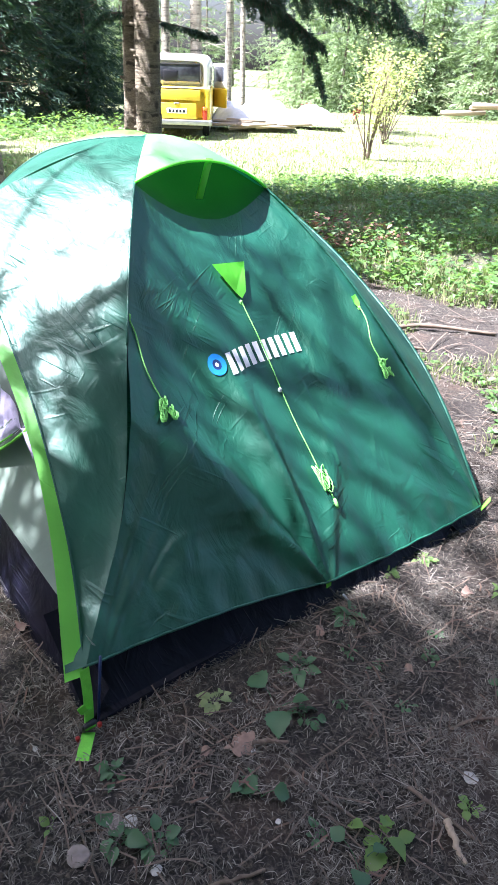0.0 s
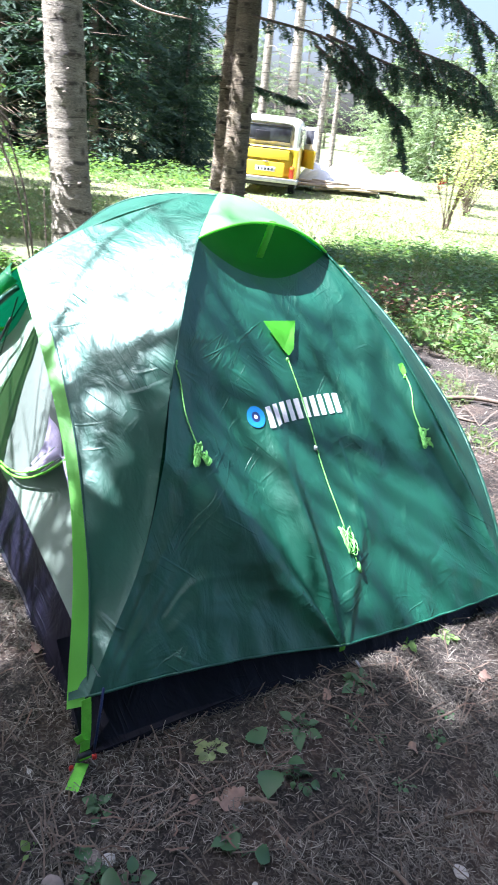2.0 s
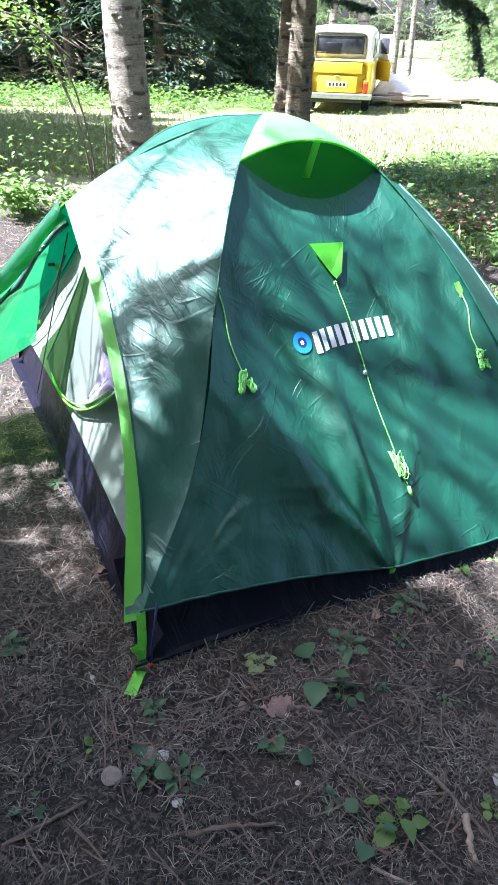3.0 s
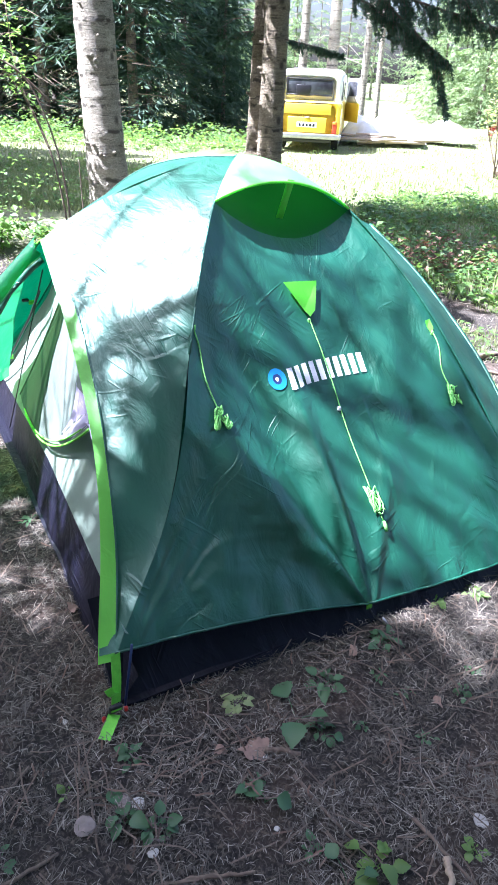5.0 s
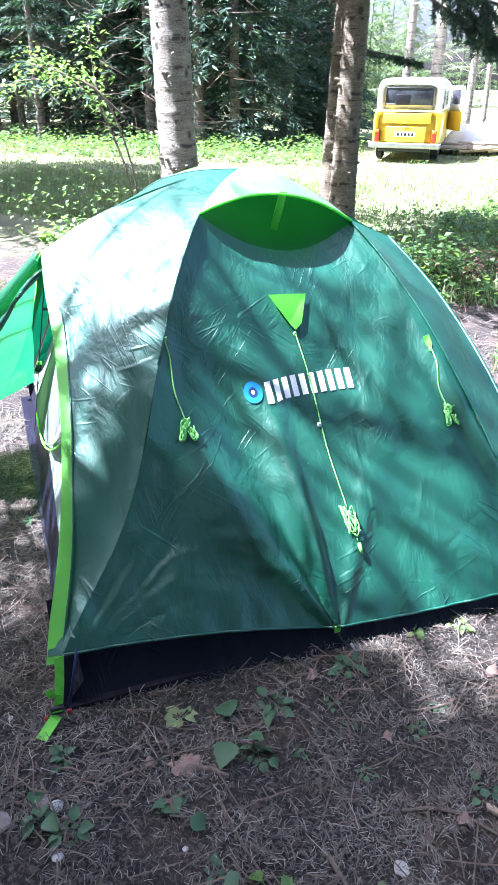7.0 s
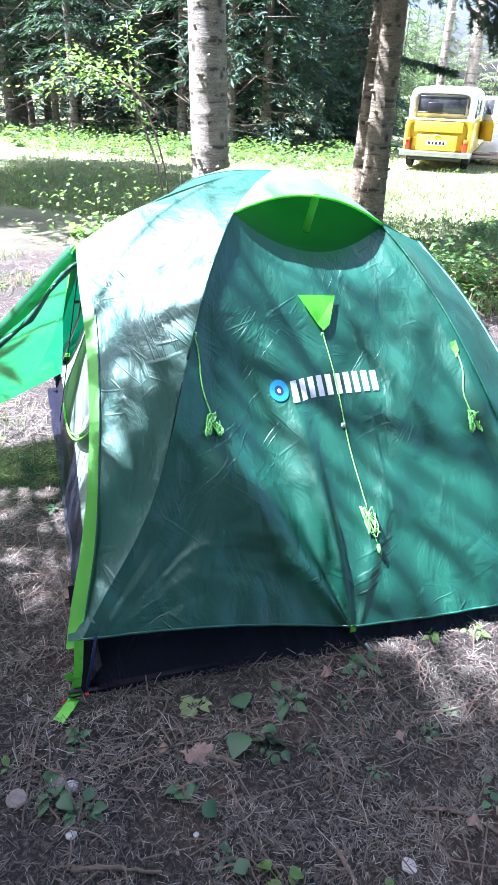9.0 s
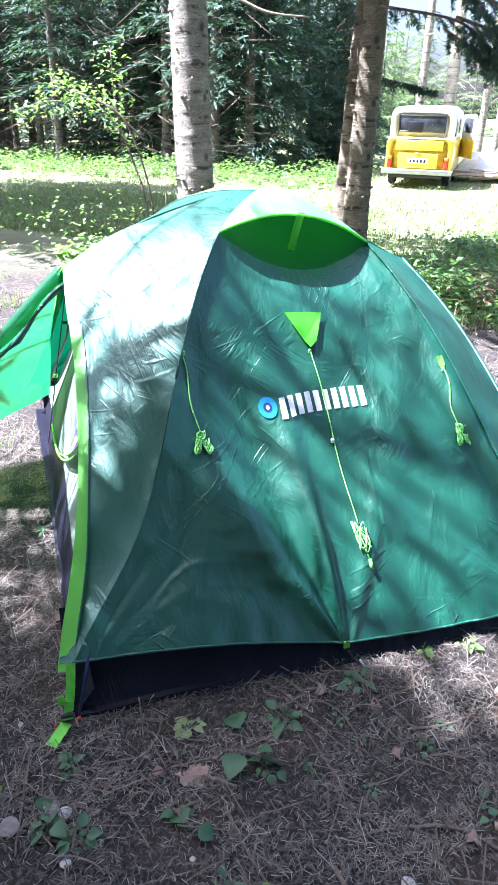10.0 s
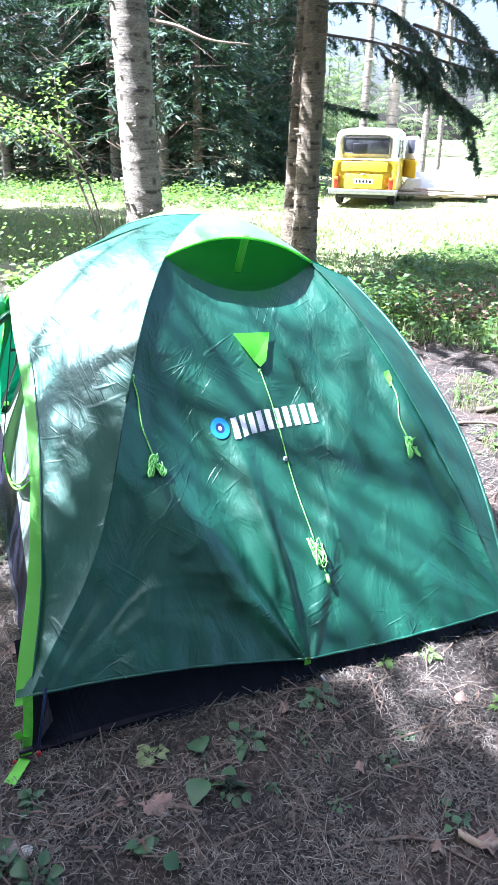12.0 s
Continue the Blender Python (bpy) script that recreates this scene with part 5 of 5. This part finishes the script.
for k, (x, y, s, n, mt, bw) in enumerate((
        (0.12, -0.36, 0.042, 8, PLANT, 0.3), (0.36, -0.13, 0.055, 6, PALEPLANT, 0.34), (0.60, -0.01, 0.075, 7, PLANT, 0.3), (0.535, -0.14, 0.085, 3, PLANT, 0.42),
        (0.61, -0.17, 0.05, 5, PLANT, 0.36), (0.49, -0.41, 0.078, 2, PLANT, 0.48), (0.45, -0.37, 0.045, 5, PLANT, 0.34), (0.17, -0.53, 0.07, 5, PLANT, 0.36),
        (0.25, -0.53, 0.05, 7, PLANT, 0.34), (1.19, -0.06, 0.04, 3, PLANT, 0.46), (1.21, -0.10, 0.042, 3, PLANT, 0.46), (0.89, -0.13, 0.03, 4, PLANT, 0.3),
        (1.01, 0.06, 0.035, 6, PLANT, 0.28), (0.76, 0.07, 0.032, 4, PLANT, 0.3), (0.77, 0.21, 0.065, 6, PLANT, 0.34), (0.95, 0.45, 0.05, 9, BRIGHT, 0.3),
        (1.09, 0.53, 0.05, 9, BRIGHT, 0.3), (0.775, -0.51, 0.085, 4, BRIGHT, 0.34), (0.71, -0.55, 0.08, 3, PLANT, 0.42), (0.0, -0.5, 0.04, 2, BRIGHT, 0.3),
        (-0.36, -0.26, 0.045, 12, PLANT, 0.4), (0.62, -0.5, 0.035, 5, PLANT, 0.34), (0.84, 0.02, 0.03, 4, PLANT, 0.3), (-0.08, -0.68, 0.045, 3, PLANT, 0.42),
        (1.05, 0.16, 0.03, 5, PLANT, 0.3), (1.32, 0.36, 0.05, 7, BRIGHT, 0.2), (-0.62, 0.55, 0.05, 8, PLANT, 0.16), (0.72, -0.12, 0.028, 4, PLANT, 0.3), (1.0, -0.42, 0.035, 6, BRIGHT, 0.35))):
    ground_plant(x, y, s, n, 60 + k, mt, bw)


def dead_leaf(x, y, s, seed):
    r = random.Random(seed)
    v, f = [Vector((0, 0, 0.012))], []
    n = 22
    for i in range(n):
        a = 6.283 * i / n
        rad = s * (0.62 + 0.38 * abs(math.cos(2.5 * a))) * r.uniform(0.85, 1.1)
        v.append(Vector((rad * math.cos(a), 0.8 * rad * math.sin(a), 0.006 + 0.01 * math.sin(2 * a + seed) + r.uniform(0, .004))))
    for i in range(n):
        f.append((0, 1 + i, 1 + (i + 1) % n))
    ob = obj("dead_leaf", mesh_of("dead_leaf", v, f, DEADLEAF))
    ob.matrix_world = Matrix.Translation((x, y, ground_z(x, y) + 0.004)) @ pose(0, 0, 0, 0, 0, seed * 40)
    return tagged(ob, "curled brown dead leaf lying on the litter", "leaf", "dead leaves")


for k, (x, y, s) in enumerate(((0.44, -0.275, 0.05), (1.27, -0.13, 0.035), (0.93, 0.0, 0.02), (1.15, -0.18, 0.022), (0.35, -0.3, 0.02), (1.2, 0.35, 0.03), (0.68, 0.14, 0.025), (1.55, 0.9, 0.035), (-0.25, 0.12, 0.03), (1.35, 0.12, 0.03))):
    dead_leaf(x, y, s, k + 1)


def pebble(x, y, s, mat, label, seed):
    bm = bmesh.new()
    bmesh.ops.create_icosphere(bm, subdivisions=2, radius=s)
    for v in bm.verts:
        v.co *= 1 + 0.35 * noise.noise(v.co / s * 0.9 + Vector((seed, 0, 0)))
        v.co.z *= 0.35
    for f in bm.faces:
        f.smooth = False
    me = bpy.data.meshes.new("pebble")
    bm.to_mesh(me)
    bm.free()
    me.materials.append(mat)
    ob = obj("pebble", me)
    ob.matrix_world = Matrix.Translation((x, y, ground_z(x, y) + s * 0.25))
    return tagged(ob, label, "stone", "pebbles")


for k, (x, y, s, mt, lb) in enumerate(((0.185, -0.485, 0.017, STONE, "small white stone on needle litter"), (0.085, -0.57, 0.027, ROCK, "brown flat stone on needle litter"), (0.15, -0.49, 0.02, ROCK, "brown flat stone on needle litter"),
                                       (1.02, -0.34, 0.018, STONE, "small white stone on needle litter"), (0.26, -0.59, 0.013, STONE, "small white stone on needle litter"), (0.53, -0.47, 0.007, STONE, "small white stone on needle litter"), (0.47, -0.285, 0.008, STONE, "small white stone on needle litter"), (-0.09, -0.3, 0.008, STONE, "small white stone on needle litter"))):
    pebble(x, y, s, mt, lb, k)


# ---- undergrowth, meadow, shrubs ----
def blades(name, n, pick, hmin, hmax, width, mat, label, cat="grass"):
    v, f = [], []
    for _ in range(n):
        x, y = pick()
        if in_tent(x, y):
            continue
        z = ground_z(x, y) - 0.01
        h = hmin + (hmax - hmin) * nr.rand() ** 2
        a = nr.rand() * 6.283
        lx, ly = (nr.rand() - .5) * h * 1.1, (nr.rand() - .5) * h * 1.1
        wx, wy = math.cos(a) * width, math.sin(a) * width
        o = len(v)
        v += [(x - wx, y - wy, z), (x + wx, y + wy, z), (x + lx * .4 + wx * .7, y + ly * .4 + wy * .7, z + h * .6), (x + lx * .4 - wx * .7, y + ly * .4 - wy * .7, z + h * .6), (x + lx, y + ly, z + h * (0.85 + 0.2 * nr.rand()))]
        f += [(o, o + 1, o + 2, o + 3), (o + 3, o + 2, o + 4)]
    return tagged(obj(name, mesh_of(name, v, f, mat, False)), label, cat, kind="stuff")


def meadow_pick():
    y = 6.8 + 26 * nr.rand() ** 1.6
    w = 2.5 + y * 0.62
    return -w * 1.05 + (2.0 * w) * nr.rand() + 0.2, y


def right_pick():
    while True:
        x, y = 0.3 + 4.5 * nr.rand(), 3.5 + 6.8 * nr.rand()
        if noise.noise((x * 0.9, y * 0.9, 2.0)) > -0.35 + 0.7 * max(0.0, 4.6 - y):
            return x, y


def left_pick():
    x, y = -8.5 + 7.3 * nr.rand(), 6.6 + 5.5 * nr.rand()
    return x, y


blades("meadow_grass", 70000, meadow_pick, 0.03, 0.13, 0.009, GRASS, "sunlit meadow grass")
blades("shade_grass", 16000, right_pick, 0.05, 0.22, 0.006, GRASS, "rough grass in the shade beyond the tent")
blades("shade_grass", 15000, left_pick, 0.04, 0.13, 0.007, GRASS, "rough grass in the shade beyond the tent")


def tent_side_pick():
    while True:
        x, y = 1.1 + 3.2 * nr.rand(), 0.9 + 3.6 * nr.rand()
        if noise.noise((x * 1.4, y * 1.4, 9.0)) > 0.08:
            return x, y


def porch_side_pick():
    while True:
        x, y = -4.2 + 3.0 * nr.rand(), 0.8 + 4.6 * nr.rand()
        if noise.noise((x * 1.4, y * 1.4, 3.0)) > 0.12:
            return x, y


blades("sparse_grass", 9000, tent_side_pick, 0.02, 0.1, 0.0035, GRASS, "sparse grass growing through the litter")
blades("sparse_grass", 3800, porch_side_pick, 0.02, 0.09, 0.0035, GRASS, "sparse grass growing through the litter")


def weeds(name, n, pick, hmin, hmax, size, mat, label, per=7, seed=1):
    r = random.Random(seed)
    b = Bag()
    for _ in range(n):
        x, y = pick()
        if in_tent(x, y):
            continue
        h = r.uniform(hmin, hmax)
        rad = size * 1.4
        leaf_quads(b, per, lambda: Vector((x + r.uniform(-rad, rad), y + r.uniform(-rad, rad), ground_z(x, y) + h * r.uniform(0.15, 1))), size * r.uniform(.6, 1.2), r, 0, 0.45)
    return tagged(obj(name, b.mesh(name, [mat], False)), label, "weeds", kind="stuff")


weeds("broad_weeds", 1600, right_pick, 0.06, 0.32, 0.075, BROAD, "leafy weeds beyond the tent", 8, 3)
weeds("pale_weeds", 520, right_pick, 0.06, 0.25, 0.06, BRIGHT, "pale green leafy weeds beyond the tent", 8, 4)
weeds("litter_weeds", 330, tent_side_pick, 0.02, 0.1, 0.045, BROAD, "small leafy weeds growing through the litter", 6, 14)
weeds("litter_weeds", 90, porch_side_pick, 0.02, 0.1, 0.045, BROAD, "small leafy weeds growing through the litter", 6, 15)
weeds("track_weeds", 900, left_pick, 0.03, 0.12, 0.05, BROAD, "low green weeds beside the track", 7, 16)
weeds("meadow_weeds", 1500, meadow_pick, 0.05, 0.3, 0.07, BRIGHT, "bright weeds in the meadow", 6, 5)
weeds("forest_edge_weeds", 1100, lambda: (-20 + 17 * nr.rand(), 15.5 + 4.5 * nr.rand()), 0.1, 0.6, 0.13, BROAD, "low growth along the forest edge", 8, 6)
weeds("bracken", 130, lambda: (0.5 + 1.3 * nr.rand(), 4.9 + 1.2 * nr.rand()), 0.05, 0.3, 0.06, RUSTY, "dry red-brown bracken beyond the tent", 9, 7)
weeds("corner_weeds", 160, lambda: (-0.35 + 1.1 * nr.rand(), 4.6 + 1.2 * nr.rand()), 0.15, 0.5, 0.075, BROAD, "leafy weeds at the foot of the twin tree", 9, 8)


def shrub(name, x, y, h, spread, n, size, mats, label, seed, stems=7):
    r = random.Random(seed)
    t = holder(name, label, "shrub", Matrix.Translation((x, y, ground_z(x, y) - 0.02)))
    tips = []
    for k in range(stems):
        a = r.uniform(0, 6.283)
        tip = Vector((math.cos(a) * spread * r.uniform(.3, 1), math.sin(a) * spread * r.uniform(.3, 1), h * r.uniform(.6, 1)))
        mid = tip * 0.5 + Vector((r.uniform(-.1, .1), r.uniform(-.1, .1), 0.1 * h))
        line = spline([Vector((r.uniform(-.05, .05), r.uniform(-.05, .05), 0)), mid, tip], 5)
        tube_part("stem", line, [0.012 * h ** 0.5 * (1 - 0.8 * i / len(line)) + 0.001 for i in range(len(line))], TWIG, t, "", 5)
        tips.append(line)
    b = Bag()

    def place():
        ln = r.choice(tips)
        p = ln[r.randint(len(ln) // 3, len(ln) - 1)]
        return p + Vector((r.gauss(0, .12), r.gauss(0, .12), r.gauss(0, .1))) * spread
    leaf_quads(b, n, place, size, r, 0, 0.6)
    obj("leaves", b.mesh("leaves", mats, False), t)
    return t


shrub("leafy_shrub", -3.05, 4.75, 0.38, 0.5, 320, 0.085, [BRIGHT], "leafy green shrub beside the track", 41)
shrub("leafy_shrub", -2.5, 4.9, 0.32, 0.4, 200, 0.08, [BROAD], "leafy green shrub beside the track", 42)
shrub("sapling", 2.85, 14.5, 2.1, 0.6, 620, 0.07, [PALELEAF], "slender leafy sapling in the sunny meadow", 43, 9)
shrub("sapling", 3.9, 18.5, 2.0, 0.9, 600, 0.08, [PALELEAF], "slender leafy sapling in the sunny meadow", 44, 9)
shrub("sapling", 4.4, 22.0, 3.0, 1.5, 1100, 0.11, [PALELEAF], "slender leafy sapling in the sunny meadow", 48, 10)
shrub("red_shrub", 2.23, 25.0, 0.75, 0.3, 260, 0.09, [REDLEAF], "small shrub with bright red leaves", 45, 5)
shrub("red_shrub", 4.0, 26.0, 0.6, 0.2, 90, 0.08, [REDLEAF], "small shrub with bright red leaves", 46, 4)

# young tree with thin leaning stems and bright leaves beside the track
t = holder("young_tree", "young tree with thin leaning stems and bright leaves", "tree", Matrix.Translation((-2.42, 5.0, 0)))
r = random.Random(9)
b = Bag()
for stem in (((0, 0, 0), (-0.15, 0.0, 0.9), (-0.55, 0.1, 1.5), (-1.2, 0.15, 1.85)), ((0.03, 0, 0), (-0.1, 0.05, 0.9), (-0.4, 0.0, 1.55), (-1.0, -0.1, 1.62), (-1.6, -0.1, 1.5)), ((0.3, -0.3, 0), (0.28, -0.3, 0.4), (0.28, -0.32, 0.85)),
             ((-0.15, 0.0, 0.9), (-0.5, 0.2, 1.5), (-0.6, 0.3, 2.1)), ((-0.1, 0.0, 1.3), (-0.4, -0.2, 1.6), (-0.9, -0.3, 1.75))):
    line = spline(stem, 6)
    tube_part("stem", line, [0.011 * (1 - 0.75 * i / len(line)) for i in range(len(line))], TWIG, t, "", 6)
    if len(stem) > 3 or stem[0][2] > 0.5:
        leaf_quads(b, 120, lambda: line[r.randint(len(line) // 2, len(line) - 1)] + Vector((r.gauss(0, .09), r.gauss(0, .09), r.gauss(0, .07))), 0.06, r, 0, 0.7)
obj("leaves", b.mesh("leaves", [BRIGHT], False), t)
b = Bag()
r = random.Random(10)
leaf_quads(b, 200, lambda: Vector((r.gauss(-0.9, .5), r.gauss(0.1, .3), abs(r.gauss(0.45, .22)))), 0.06, r, 0, 0.6)
obj("lower_leaves", b.mesh("lower_leaves", [BRIGHT], False), t)


# pale tarpaulin heap and log piles on the meadow's far side
def heap(x, y, w, d, h, seed):
    v, f = [], []
    n = 26
    for j in range(n + 1):
        for i in range(n + 1):
            a, c = -1 + 2 * i / n, -1 + 2 * j / n
            e = max(0.0, 1 - abs(a) ** 1.6) * max(0.0, 1 - abs(c) ** 1.6)
            z = h * e ** 0.7 * (0.8 + 0.5 * noise.noise((a * 2 + seed, c * 2, 0))) + 0.04 * noise.noise((a * 9, c * 9, seed))
            v.append((x + a * w, y + c * d, max(-0.02, z)))
    for j in range(n):
        for i in range(n):
            k = j * (n + 1) + i
            f.append((k, k + 1, k + n + 2, k + n + 1))
    return tagged(obj("tarpaulin", mesh_of("tarpaulin", v, f, TARP)), "low heap under a crumpled white tarpaulin", "tarpaulin")


heap(0.3, 21.5, 1.3, 1.0, 1.0, 2)
heap(2.0, 23.0, 1.2, 0.8, 0.55, 5)
pr_ = random.Random(6)
for k in range(26):
    x, y = (10.3 + pr_.uniform(-1.6, 1.8), 29.5 + pr_.uniform(-.4, .4)) if k < 16 else (0.3 + pr_.uniform(-1.6, 2.4), 19.5 + pr_.uniform(-.5, .5))
    a = pr_.uniform(-0.5, 0.5)
    d = Vector((math.cos(a), math.sin(a), pr_.uniform(-.05, .12)))
    l = pr_.uniform(0.5, 1.0)
    z = pr_.uniform(0.08, 0.55 if k < 16 else 0.2)
    v, f = tube([Vector((x, y, z)) - d * l, Vector((x, y, z)), Vector((x, y, z)) + d * l], [0.1, 0.11, 0.09] if k < 16 else [0.04, 0.045, 0.03], 9)
    tagged(obj("log", mesh_of("log", v, f, PALEWOOD)), "weathered log in a pile on the meadow", "log", "logs")

# dead brown twigs low in the dark wood
dead = Bag()
tw = random.Random(909)
for _ in range(5200):
    x, y = tw.uniform(-30, -6.5), tw.uniform(18.5, 27)
    p0 = Vector((x, y, tw.uniform(0.2, 5.0)))
    a = tw.uniform(0, 6.283)
    d = Vector((math.cos(a), math.sin(a), tw.uniform(-.5, .25))) * tw.uniform(0.5, 1.6)
    w = Vector((0, 0, tw.uniform(0.008, 0.02)))
    dead.add([p0 - w, p0 + d + Vector((0, 0, -0.15)), p0 + w], [(0, 1, 2)])
tagged(obj("dead_twigs", dead.mesh("dead_twigs", [TWIG], False)), "dead brown twigs low among the dark trunks", "twigs", kind="stuff")
